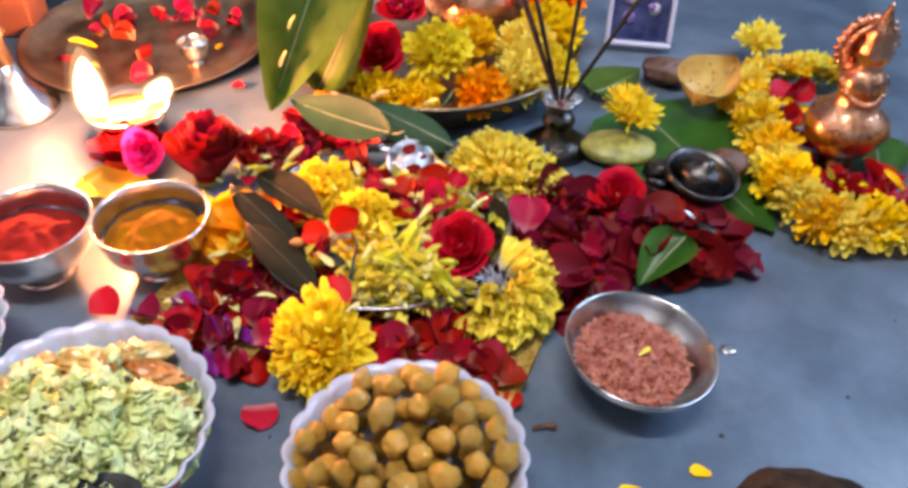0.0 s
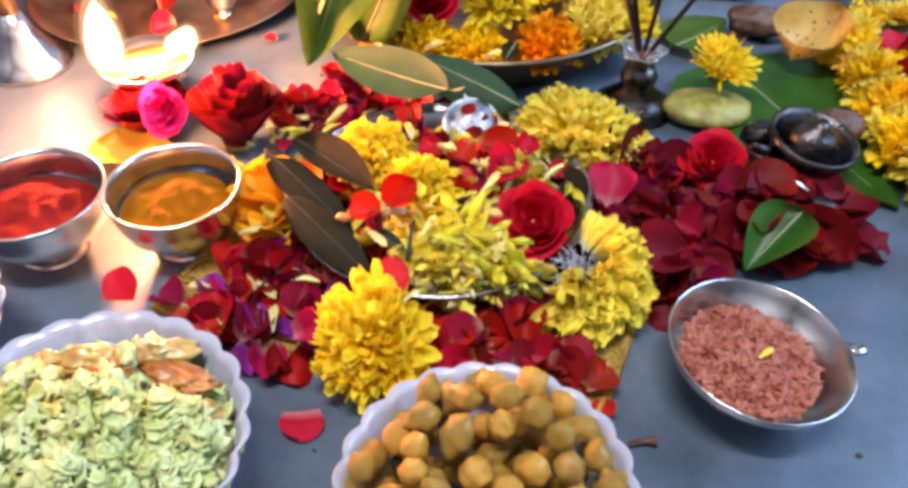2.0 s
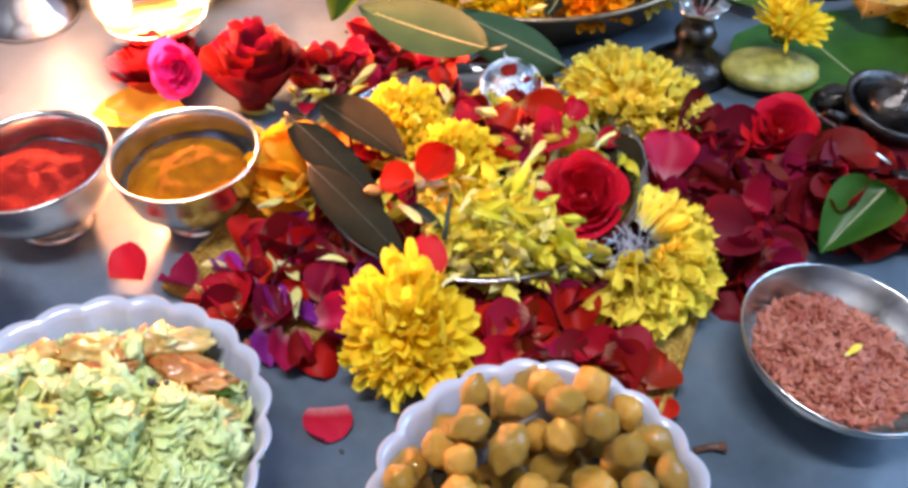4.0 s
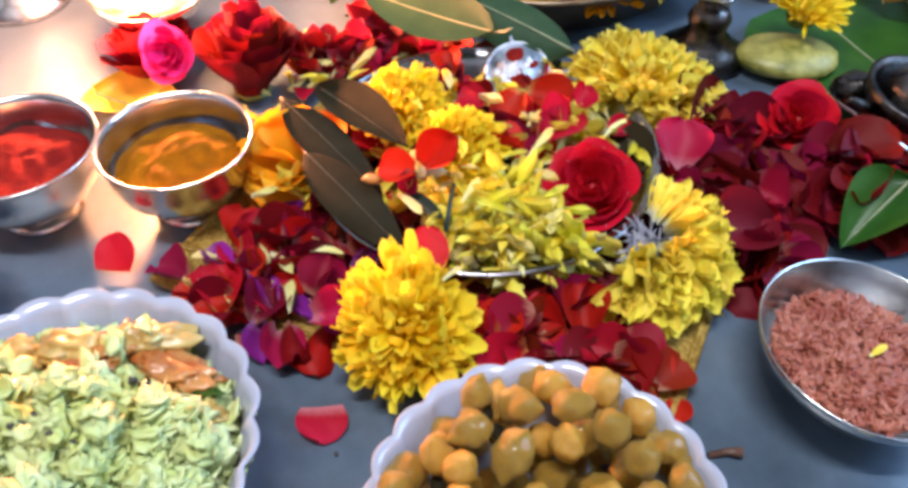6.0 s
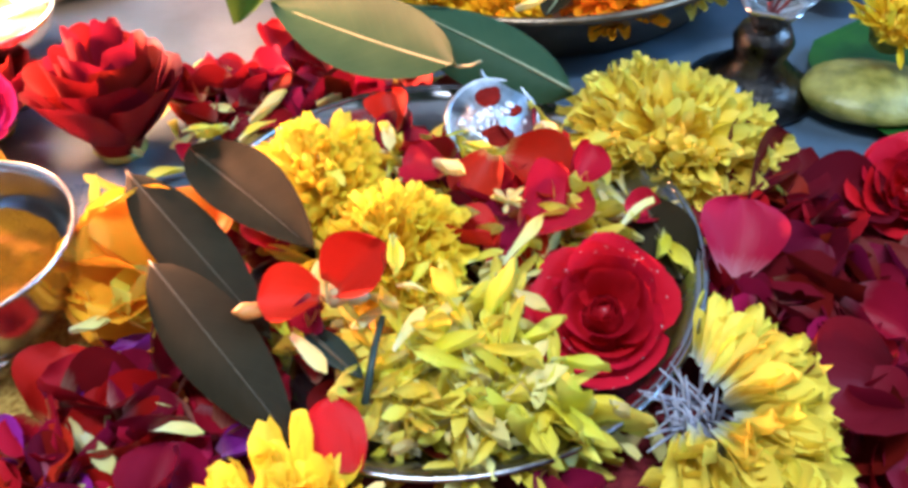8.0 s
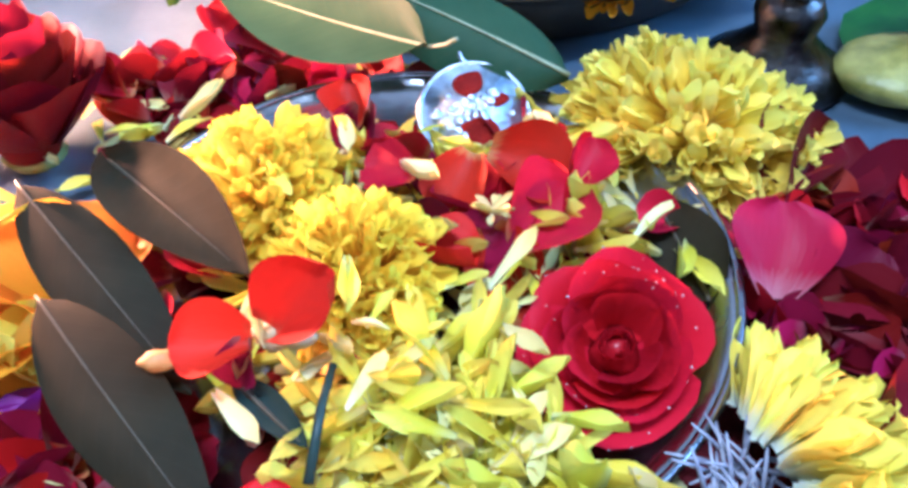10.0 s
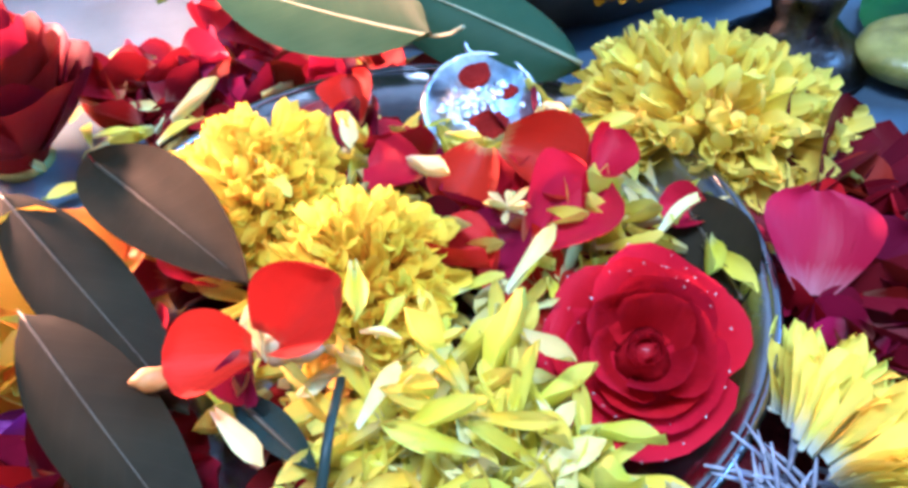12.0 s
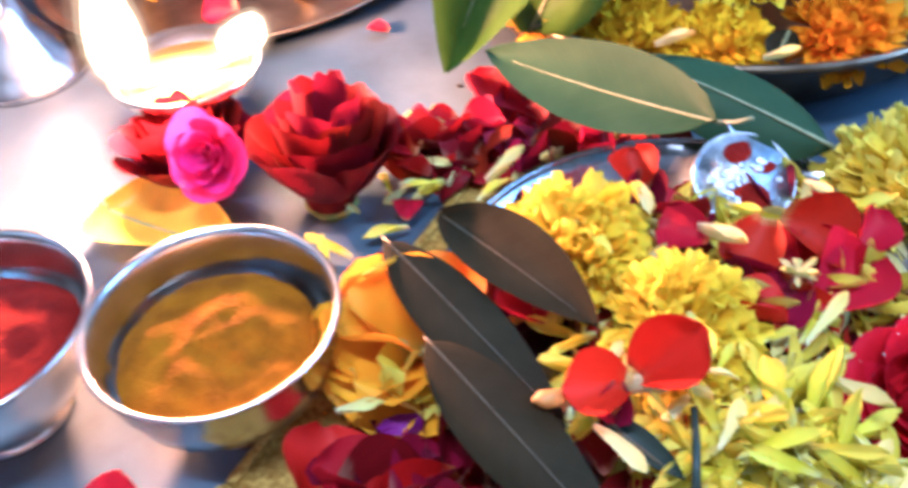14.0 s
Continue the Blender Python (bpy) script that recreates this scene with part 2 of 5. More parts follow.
M["coconut"] = surface("coconut_husk", (0.016, 0.010, 0.007), (0.045, 0.029, 0.018), scale=90, spec=0.12, rough=0.9, bump=1.0, fine=320, bump_dist=0.003)
M["iron"] = surface("dark_iron", (0.016, 0.015, 0.015), (0.035, 0.033, 0.032), scale=60, rough=0.6, metal=0.0, spec=0.2, bump=0.2)
M["dew"] = surface("dew", (0.9, 0.9, 0.9), (0.95, 0.95, 0.95), rough=0.04, bump=0.0, rough_var=0.0)
M["dew"].node_tree.nodes["Principled BSDF"].inputs["Transmission Weight"].default_value = 0.55
M["dew"].node_tree.nodes["Principled BSDF"].inputs["IOR"].default_value = 1.33
M["root_grey"] = surface("dried_petal_root", (0.22, 0.22, 0.30), (0.42, 0.42, 0.48), scale=200, rough=0.6)
M["incense"] = surface("incense_paste", (0.03, 0.018, 0.015), (0.07, 0.04, 0.03), scale=300, rough=0.9, bump=0.8, fine=900)
M["stick"] = surface("bamboo_stick", (0.28, 0.05, 0.05), (0.36, 0.09, 0.07), scale=90, rough=0.6)
M["cotton"] = surface("cotton_wick", (0.7, 0.66, 0.58), (0.82, 0.8, 0.75), scale=90, rough=0.9, bump=0.8, fine=600)
M["oil"] = surface("ghee", (0.55, 0.36, 0.06), (0.62, 0.44, 0.1), scale=20, rough=0.08, bump=0.0, coat=0.6)
M["flame"] = glow_mat("flame", (1.0, 0.66, 0.32), 7.0, 0.35)
# faint see-through glowing shells, added to imitate the soft glow round the flames
M["flame_veil"] = glow_mat("flame_veil", (1.0, 0.62, 0.32), 1.2, 0.86)
M["flame_halo_outer"] = glow_mat("flame_halo_outer", (1.0, 0.50, 0.26), 0.7, 0.93)
M["flame_heart"] = glow_mat("flame_heart", (1.0, 0.86, 0.62), 40.0)
M["lime"] = surface("lime_skin", (0.17, 0.17, 0.03), (0.40, 0.36, 0.09), scale=110, rough=0.4, bump=0.5, fine=500)
M["nut"] = surface("dried_date", (0.07, 0.03, 0.02), (0.16, 0.08, 0.05), scale=80, rough=0.5, bump=0.8, fine=200, bump_dist=0.002)
M["frame_white"] = surface("picture_frame", (0.58, 0.55, 0.70), (0.7, 0.68, 0.78), scale=40, rough=0.35)
M["picture_blue"] = surface("printed_picture", (0.02, 0.03, 0.10), (0.08, 0.10, 0.24), scale=45, rough=0.15, coat=0.5)
M["picture_violet"] = surface("printed_violet", (0.22, 0.10, 0.42), (0.46, 0.34, 0.66), scale=120, rough=0.2)
M["core"] = surface("flower_heart", (0.86, 0.56, 0.02), (0.96, 0.72, 0.05), scale=300, rough=0.7, bump=0.8, fine=600)
M["core_green"] = surface("sepals", (0.10, 0.14, 0.03), (0.22, 0.26, 0.07), scale=150, rough=0.6)
M["rib"] = surface("leaf_midrib", (0.22, 0.25, 0.13), (0.32, 0.34, 0.19), scale=200, rough=0.45)
M["rib_dark"] = surface("dark_leaf_midrib", (0.075, 0.06, 0.036), (0.11, 0.09, 0.055), scale=200, rough=0.45)
M["peach_tip"] = surface("dried_petal_tip", (0.55, 0.20, 0.04), (0.70, 0.34, 0.10), scale=200, rough=0.55)
M["bud"] = surface("pale_calyx", (0.45, 0.30, 0.14), (0.66, 0.55, 0.34), scale=200, rough=0.55)

M["yellow"] = petal_mat("chrysanthemum_yellow", (0.95, 0.58, 0.01), (0.99, 0.69, 0.008), (0.99, 0.80, 0.06), hue=0.010, thin=0.38, vary=0.10)
M["lemon"] = petal_mat("chrysanthemum_lemon", (0.94, 0.68, 0.10), (0.99, 0.75, 0.035), (0.99, 0.86, 0.16), hue=0.010, thin=0.34, vary=0.10)
M["amber"] = petal_mat("chrysanthemum_amber", (0.94, 0.46, 0.01), (0.98, 0.56, 0.004), (0.98, 0.64, 0.015), hue=0.012, thin=0.22, vary=0.10)
M["loose"] = petal_mat("loose_yellow", (0.84, 0.80, 0.38), (0.87, 0.74, 0.05), (0.93, 0.81, 0.14), hue=0.016, vary=0.14, thin=0.32)
M["pale"] = petal_mat("pale_petal", (0.80, 0.76, 0.50), (0.82, 0.74, 0.34), (0.84, 0.74, 0.26), hue=0.02)
M["whiteroot"] = petal_mat("white_rooted_petal", (0.60, 0.62, 0.52), (0.86, 0.72, 0.09), (0.94, 0.78, 0.09), hue=0.012, thin=0.3, vary=0.12)
M["orange"] = petal_mat("marigold_orange", (0.88, 0.28, 0.005), (0.97, 0.30, 0.004), (0.98, 0.36, 0.008), hue=0.015, thin=0.22, vary=0.10)
M["peach"] = petal_mat("orange_bloom", (0.92, 0.52, 0.06), (0.96, 0.36, 0.008), (0.96, 0.43, 0.02), thin=0.35, hue=0.015)
M["red"] = petal_mat("rose_red", (0.50, 0.18, 0.06), (0.46, 0.006, 0.011), (0.51, 0.008, 0.015), hue=0.008, rough=0.5, vary=0.3, break_=0.13, thin=0.18)
M["plain_red"] = petal_mat("plain_red_petal", (0.44, 0.02, 0.012), (0.50, 0.006, 0.013), (0.55, 0.008, 0.018), hue=0.008, rough=0.5, break_=0.1, thin=0.15)
M["rose"] = petal_mat("rose_crimson", (0.40, 0.006, 0.012), (0.56, 0.007, 0.020), (0.64, 0.010, 0.032), hue=0.003, rough=0.42, coat=0.35, thin=0.2, vary=0.1)
M["velvet"] = petal_mat("rose_velvet", (0.10, 0.003, 0.006), (0.145, 0.004, 0.009), (0.18, 0.005, 0.011), hue=0.01, rough=0.55)
M["wine"] = petal_mat("rose_wine", (0.42, 0.18, 0.12), (0.21, 0.005, 0.014), (0.26, 0.007, 0.021), hue=0.02, rough=0.5, vary=0.45, break_=0.2)
M["magenta"] = petal_mat("rose_magenta", (0.50, 0.17, 0.20), (0.40, 0.008, 0.036), (0.46, 0.010, 0.052), hue=0.015, rough=0.45)
M["pink"] = petal_mat("rose_pink", (0.70, 0.02, 0.16), (0.82, 0.02, 0.22), (0.86, 0.04, 0.30), hue=0.01, rough=0.3, coat=0.3)
M["violet"] = petal_mat("violet_petal", (0.40, 0.16, 0.36), (0.26, 0.02, 0.26), (0.32, 0.03, 0.36), hue=0.03, vary=0.35)
M["leaf"] = leaf_mat("green_leaf", (0.028, 0.064, 0.030), (0.045, 0.086, 0.040), (0.066, 0.108, 0.055), coat=0.0, rough=0.55)
M["leaf_dark"] = leaf_mat("dark_leaf", (0.018, 0.014, 0.006), (0.034, 0.026, 0.012), (0.048, 0.038, 0.022), rough=0.70, coat=0.0)
M["leaf_betel"] = leaf_mat("betel_leaf", (0.036, 0.078, 0.009), (0.072, 0.125, 0.018), (0.10, 0.155, 0.035), thin=0.15)
M["leaf_grass"] = leaf_mat("bright_leaf", (0.015, 0.070, 0.008), (0.033, 0.110, 0.014), (0.06, 0.15, 0.03), thin=0.2)
M["leaf_blue"] = leaf_mat("bluish_leaf", (0.020, 0.034, 0.028), (0.036, 0.054, 0.044), (0.05, 0.07, 0.055))
M["leaf_old"] = leaf_mat("yellowed_leaf", (0.46, 0.24, 0.05), (0.66, 0.46, 0.13), (0.56, 0.38, 0.14), spots=0.16)

# ---- building helpers ----


def mesh_of(bm, material, smooth=True, name="mesh"):
    me = bpy.data.meshes.new(name)
    bm.to_mesh(me)
    bm.free()
    me.materials.append(material)
    if smooth:
        me.shade_smooth()
    return me


def part(name, bm, material, parent, label="", m=None):
    """One mesh object under a thing or a part. bm: a bmesh or a finished mesh."""
    me = bm if isinstance(bm, bpy.types.Mesh) else mesh_of(bm, material, name=name)
    ob = new(name, me)
    ob.parent = parent
    if m is not None:
        ob.matrix_basis = m
    return tagged(ob, label)


def thing(name, m, label, category, group="", kind=""):
    ob = new(name)
    ob.empty_display_size = 0.01
    ob.matrix_basis = m
    return tagged(ob, label, category, group, kind)


def solo(name, bm, material, m, label, category, group="", kind=""):
    me = bm if isinstance(bm, bpy.types.Mesh) else mesh_of(bm, material, name=name)
    ob = new(name, me)
    ob.matrix_basis = m
    return tagged(ob, label, category, group, kind)


def lathe(profile, n=48, wave=None):
    """Turn a profile of (radius, height) round z. wave(angle, i): a factor on the radius."""
    bm = bmesh.new()
    rings = []
    for i, (r, z) in enumerate(profile):
        if r < 1e-6:
            rings.append([bm.verts.new((0, 0, z))])
        else:
            rings.append([bm.verts.new((r * w * math.cos(a), r * w * math.sin(a), z)) for a in (2 * math.pi * k / n for k in range(n)) for w in ((wave(a, i) if wave else 1.0),)])
    for a, b in zip(rings, rings[1:]):
        for k in range(n):
            if len(a) == 1 and len(b) == 1:
                continue
            if len(a) == 1:
                bm.faces.new((a[0], b[k], b[(k + 1) % n]))
            elif len(b) == 1:
                bm.faces.new((a[k], b[0], a[(k + 1) % n]))
            else:
                bm.faces.new((a[k], b[k], b[(k + 1) % n], a[(k + 1) % n]))
    bmesh.ops.recalc_face_normals(bm, faces=bm.faces)
    return bm


def tube(points, radii, n=8):
    bm = bmesh.new()
    points = [Vector(p) for p in points]
    rings = []
    for i, p in enumerate(points):
        d = (points[min(i + 1, len(points) - 1)] - points[max(i - 1, 0)]).normalized()
        x = d.orthogonal().normalized() if i == 0 else (x - d * x.dot(d)).normalized()
        y = d.cross(x)
        r = radii[i] if isinstance(radii, (list, tuple)) else radii
        rings.append([bm.verts.new(p + (x * math.cos(2 * math.pi * k / n) + y * math.sin(2 * math.pi * k / n)) * r) for k in range(n)])
    for a, b in zip(rings, rings[1:]):
        for k in range(n):
            bm.faces.new((a[k], a[(k + 1) % n], b[(k + 1) % n], b[k]))
    bm.faces.new(rings[0][::-1])
    bm.faces.new(rings[-1])
    bmesh.ops.recalc_face_normals(bm, faces=bm.faces)
    return bm


def blob(r, squash=(1, 1, 1), rough=0.1, scale=1.5, seed=0, sub=3, m=None):
    bm = bmesh.new()
    bmesh.ops.create_icosphere(bm, subdivisions=sub, radius=1.0)
    o = Vector((seed * 3.7, seed * 1.3, seed * 2.1))
    for v in bm.verts:
        k = 1 + rough * noise.noise(v.co * scale + o)
        v.co = Vector((v.co.x * squash[0], v.co.y * squash[1], v.co.z * squash[2])) * (r * k)
    if m is not None:
        bm.transform(m)
    return bm


def slab(sx, sy, sz, bevel=0.002, seg=2):
    bm = bmesh.new()
    bmesh.ops.create_cube(bm, size=1.0, matrix=Matrix.Diagonal((sx, sy, sz, 1)))
    if bevel:
        bmesh.ops.bevel(bm, geom=bm.edges[:], offset=bevel, segments=seg, affect="EDGES", profile=0.6)
    return bm


def join(*bms):
    out = bmesh.new()
    for b in bms:
        me = bpy.data.meshes.new("tmp")
        b.to_mesh(me)
        b.free()
        out.from_mesh(me)
        bpy.data.meshes.remove(me)
    return out


def sheet(length, width, shape, cup=0.2, curl=0.0, ruffle=0.0, nu=4, nv=6, seed=0, notch=0.0, twist=0.0):
    """A blade from the origin along +y, its face to +z. shape(v): half width; cup: the sides rise; curl: it bends upward along its length."""
    bm = bmesh.new()
    uvl = bm.loops.layers.uv.new("UVMap")
    rows, uvs = [], {}
    rng = random.Random(seed)
    ph = rng.random() * 6.28
    ang, y, z = 0.0, 0.0, 0.0
    for j in range(nv + 1):
        v = j / nv
        w = width * shape(v)
        row = []
        for i in range(nu + 1):
            u = i / nu
            s = 2 * u - 1
            lift = cup * width * s * s * (0.35 + 0.65 * math.sin(math.pi * min(1, v * 0.9 + 0.1)))
            lift += ruffle * width * math.sin(s * 5.0 + v * 7.0 + ph) * v * abs(s)
            yy = y - notch * length * (1 - abs(s)) * max(0.0, v - 0.75) * 4
            t = twist * v
            co = Vector((s * w * math.cos(t) - lift * math.sin(t), yy - math.sin(ang) * lift, z + lift * math.cos(ang) + s * w * math.sin(t)))
            vert = bm.verts.new(co)
            uvs[vert] = (u, v)
            row.append(vert)
        rows.append(row)
        ang = curl * (j + 1) / nv
        y += math.cos(ang) * length / nv
        z += math.sin(ang) * length / nv
    for a, b in zip(rows, rows[1:]):
        for i in range(nu):
            f = bm.faces.new((a[i], a[i + 1], b[i + 1], b[i]))
            for lp in f.loops:
                lp[uvl].uv = uvs[lp.vert]
    return bm


def strap(v):
    return (0.30 + 0.70 * math.sin(min(1.0, v * 1.25) * math.pi / 2)) * (1 - 0.62 * max(0.0, (v - 0.72) / 0.28) ** 2) * 0.5


def spoon(v):
    return (0.40 + 0.60 * min(1.0, v * 1.25) ** 1.3) * max(0.20, 1 - max(0.0, (v - 0.66) / 0.345) ** 2.4) ** 0.5 * 0.5


def round_petal(v):
    return (0.34 + 0.66 * math.sin(min(1.0, v * 1.5) * math.pi / 2)) * max(0.0, 1 - max(0.0, (v - 0.60) / 0.41) ** 2.6) ** 0.5 * 0.5


def floret(v):
    return (0.26 + 0.74 * min(1.0, v * 1.35)) * max(0.03, 1 - max(0.0, (v - 0.62) / 0.385) ** 2.2) ** 0.5 * 0.5


def blunt_petal(v):
    return (0.80 + 0.20 * math.sin(min(1.0, v * 2.5) * math.pi / 2)) * max(0.01, 1 - max(0.0, (v - 0.40) / 0.605) ** 2) ** 0.5 * 0.5


def leaf_shape(v):
    return math.sin(math.pi * v ** 0.85) ** 0.75 * 0.5 if 0 < v < 1 else 0.004


def heart_shape(v):
    return 0.5 * (math.sin(math.pi * min(1.0, v ** 0.55)) ** 0.8) if 0 < v < 1 else 0.006


def euler(rx, ry, rz):
    return Euler((radians(rx), radians(ry), radians(rz))).to_matrix().to_4x4()


def facing(p, normal, spin=0.0):
    """A pose at p whose z axis points along normal."""
    q = Vector(normal).to_track_quat("Z", "Y").to_matrix().to_4x4()
    return Matrix.Translation(p) @ q @ Matrix.Rotation(radians(spin), 4, "Z")


STRAPS = {}


def strap_meshes(key, material, length, width, curls, cup=0.5, ruffle=0.05, nv=7):
    if key not in STRAPS:
        STRAPS[key] = [mesh_of(sheet(length, width * (0.8 + 0.1 * i), spoon, cup=cup, curl=c, ruffle=ruffle, nu=2, nv=nv, seed=i, notch=0.05 * (i % 3), twist=0.5 * (i % 3 - 1)), material, name="petal") for i, c in enumerate(curls)]
    return STRAPS[key]


def chrysanthemum(p, normal, radius, key, material, label, group, n=110, flat=0.75, width=0.24, length=0.9, seed=1, name="chrysanthemum", stretch=(1, 1), lo=-12, hi=86, hollow=0.18, joined=False, spin=None, messy=1.0):
    """A pompon of strap petals: the outer ones lie flat, the inner ones stand, each a part."""
    rng = random.Random(seed)
    ob = thing(name, facing(p, normal, rng.uniform(0, 360) if spin is None else spin), label, "flower", group)
    meshes = strap_meshes(key, material, 1.0, width, (0.7, 1.1, 1.5, 0.1, 0.4), cup=0.5, ruffle=0.2)
    part("flower_heart", blob(radius * 0.42, (stretch[0], stretch[1], flat * 0.8), 0.25, 3, seed), M["core"], ob, m=Matrix.Translation((0, 0, radius * 0.05)))
    part("calyx", lathe([(0, -radius * 0.42), (radius * 0.3, -radius * 0.36), (radius * 0.4, -radius * 0.15), (radius * 0.2, 0)], 12), M["core_green"], ob)
    bms = bmesh.new() if joined else None
    s0, s1 = math.sin(radians(lo)), math.sin(radians(hi))
    for i in range(n):
        f = (i + 0.5) / n
        elev = math.degrees(math.asin(s0 + (s1 - s0) * f)) + rng.uniform(-11, 11) * messy
        a = radians(i * 137.508 + rng.uniform(-14, 14) * messy)
        lump = 1 + 0.10 * messy * noise.noise(Vector((math.cos(a) * 1.7, math.sin(a) * 1.7, elev / 40 + seed * 3.1)))
        ln = radius * length * lump * rng.uniform(1 - 0.16 * messy, 1 + 0.12 * messy) * (1.0 - (1 - flat) * max(0.0, math.sin(radians(elev))))
        base = radius * hollow * math.cos(radians(elev))
        m = (Matrix.Diagonal((stretch[0], stretch[1], 1, 1)) @ Matrix.Translation((math.cos(a) * base, math.sin(a) * base, radius * (0.06 + max(0.0, hollow - 0.18) * flat * math.sin(radians(max(0.0, elev)))))) @ Matrix.Rotation(a - math.pi / 2, 4, "Z")
             @ Matrix.Rotation(radians(elev - (34 * max(0.0, math.sin(radians(elev))) if hollow > 0.3 else 0)), 4, "X") @ Matrix.Rotation(radians(rng.uniform(-40, 40)), 4, "Y") @ Matrix.Diagonal((ln, ln, ln, 1)))
        me = meshes[rng.randrange(len(meshes))]
        if joined:
            old = len(bms.verts)
            bms.from_mesh(me)
            bms.verts.ensure_lookup_table()
            bmesh.ops.transform(bms, matrix=m, verts=bms.verts[old:])
        else:
            part("petal", me, None, ob, m=m)
    if joined:
        tagged(part("petal_pompon", bms, material, ob), kind="stuff")
    return ob


ROSE = {}


def rose_patch(material, i, open_, full=False):
    """One cupped rose petal of unit size, wrapped round the z axis with its lip rolled outward."""
    key = (material.name, i, open_, full)
    if key in ROSE:
        return ROSE[key]
    bm = bmesh.new()
    uvl = bm.loops.layers.uv.new("UVMap")
    rng = random.Random(i * 7 + 3)
    nu, nv, rows, uvs = 10, 7, [], {}
    ph = rng.random() * 6
    for j in range(nv + 1):
        v = j / nv
        row = []
        for k in range(nu + 1):
            u = k / nu
            s = 2 * u - 1
            top = math.sqrt(max(0.0, 1 - (abs(s) ** (5.0 if full else 2.6))))
            h = v * ((0.74 + 0.26 * top) if full else (0.45 + 0.55 * top))
            low = 0.60 if full else 0.28
            r = low + (1 - low) * math.sin(min(1.0, h * 1.15) * math.pi / 2) + open_ * max(0.0, h - 0.62) ** 1.5 * 1.7
            r *= 1 + 0.04 * math.sin(s * 5 + ph) * v - 0.06 * abs(s) * v + 0.16 * v * noise.noise(Vector((s * 1.6 + i * 5.1, v * 1.5, ph)))
            z = h - open_ * max(0.0, h - 0.75) * 0.9 + 0.03 * math.sin(s * 7 + ph) * v + 0.10 * v * noise.noise(Vector((s * 1.9, i * 3.3, ph + 4)))
            a = s * 1.15
            vert = bm.verts.new((r * math.cos(a), r * math.sin(a), z))
            uvs[vert] = (u, 0.25 + 0.75 * v)
            row.append(vert)
        rows.append(row)
    for a, b in zip(rows, rows[1:]):
        for k in range(nu):
            f = bm.faces.new((a[k], a[k + 1], b[k + 1], b[k]))
            for lp in f.loops:
                lp[uvl].uv = uvs[lp.vert]
    ROSE[key] = mesh_of(bm, material, name="petal")
    return ROSE[key]


def rose(p, normal, radius, material, label, group="", n=26, height=0.9, seed=1, heart=0.14, deep=False):
    rng = random.Random(seed)
    ob = thing("rose", facing(p, normal, rng.uniform(0, 360)), label, "rose", group)
    part("calyx", lathe([(0, -radius * 0.25), (radius * 0.3, -radius * 0.2), (radius * 0.40, -0.06 * radius), (radius * 0.2, -0.05 * radius), (0, -0.05 * radius)], 12), M["core_green"], ob)
    part("bud", lathe([(0, -0.05 * radius), (radius * 0.30, 0.02 * radius), (radius * 0.20, height * radius * 0.16), (radius * 0.13, height * radius * 0.36), (0, height * radius * 0.42)], 14, lambda a, i: 1 + 0.18 * math.cos(3 * a + i)), material, ob)
    for i in range(n):
        f = (i + 0.5) / n
        inner = f < 0.25
        r = radius * ((0.09 + 0.4 * f) if inner else heart + 0.1 + (0.76 - heart) * ((f - 0.25) / 0.75) ** 0.9)
        h = radius * height * (0.60 if inner else 0.98 - 0.26 * f) * rng.uniform(0.94, 1.05)
        tilt = 26 * f + rng.uniform(-4, 4)
        m = (Matrix.Rotation(radians(i * 137.5 + rng.uniform(-14, 14)), 4, "Z") @ Matrix.Rotation(radians(tilt * 0.4), 4, "Y") @ Matrix.Diagonal((r, r, h, 1)))
        part("petal", rose_patch(material, i % 5, 0 if f < 0.3 else (0.2 if f < 0.65 else 0.45), deep and f < 0.62), None, ob, m=m)
    return ob


LOOSE = {}


def loose_meshes(key, material, length, width, shape, cup=0.45, ruffle=0.06, k=4, curl=0.5, nu=4, nv=6):
    if key not in LOOSE:
        LOOSE[key] = [mesh_of(sheet(length * (0.85 + 0.1 * i), width * (0.9 + 0.07 * (i % 3)), shape, cup=cup * (0.6 + 0.3 * i), curl=curl * (i - 1) / k, ruffle=ruffle, nu=nu, nv=nv, seed=i + 5, notch=0.012 * (i % 2), twist=0.3 * (i % 3 - 1)), material, name="petal") for i in range(k)]
    return LOOSE[key]


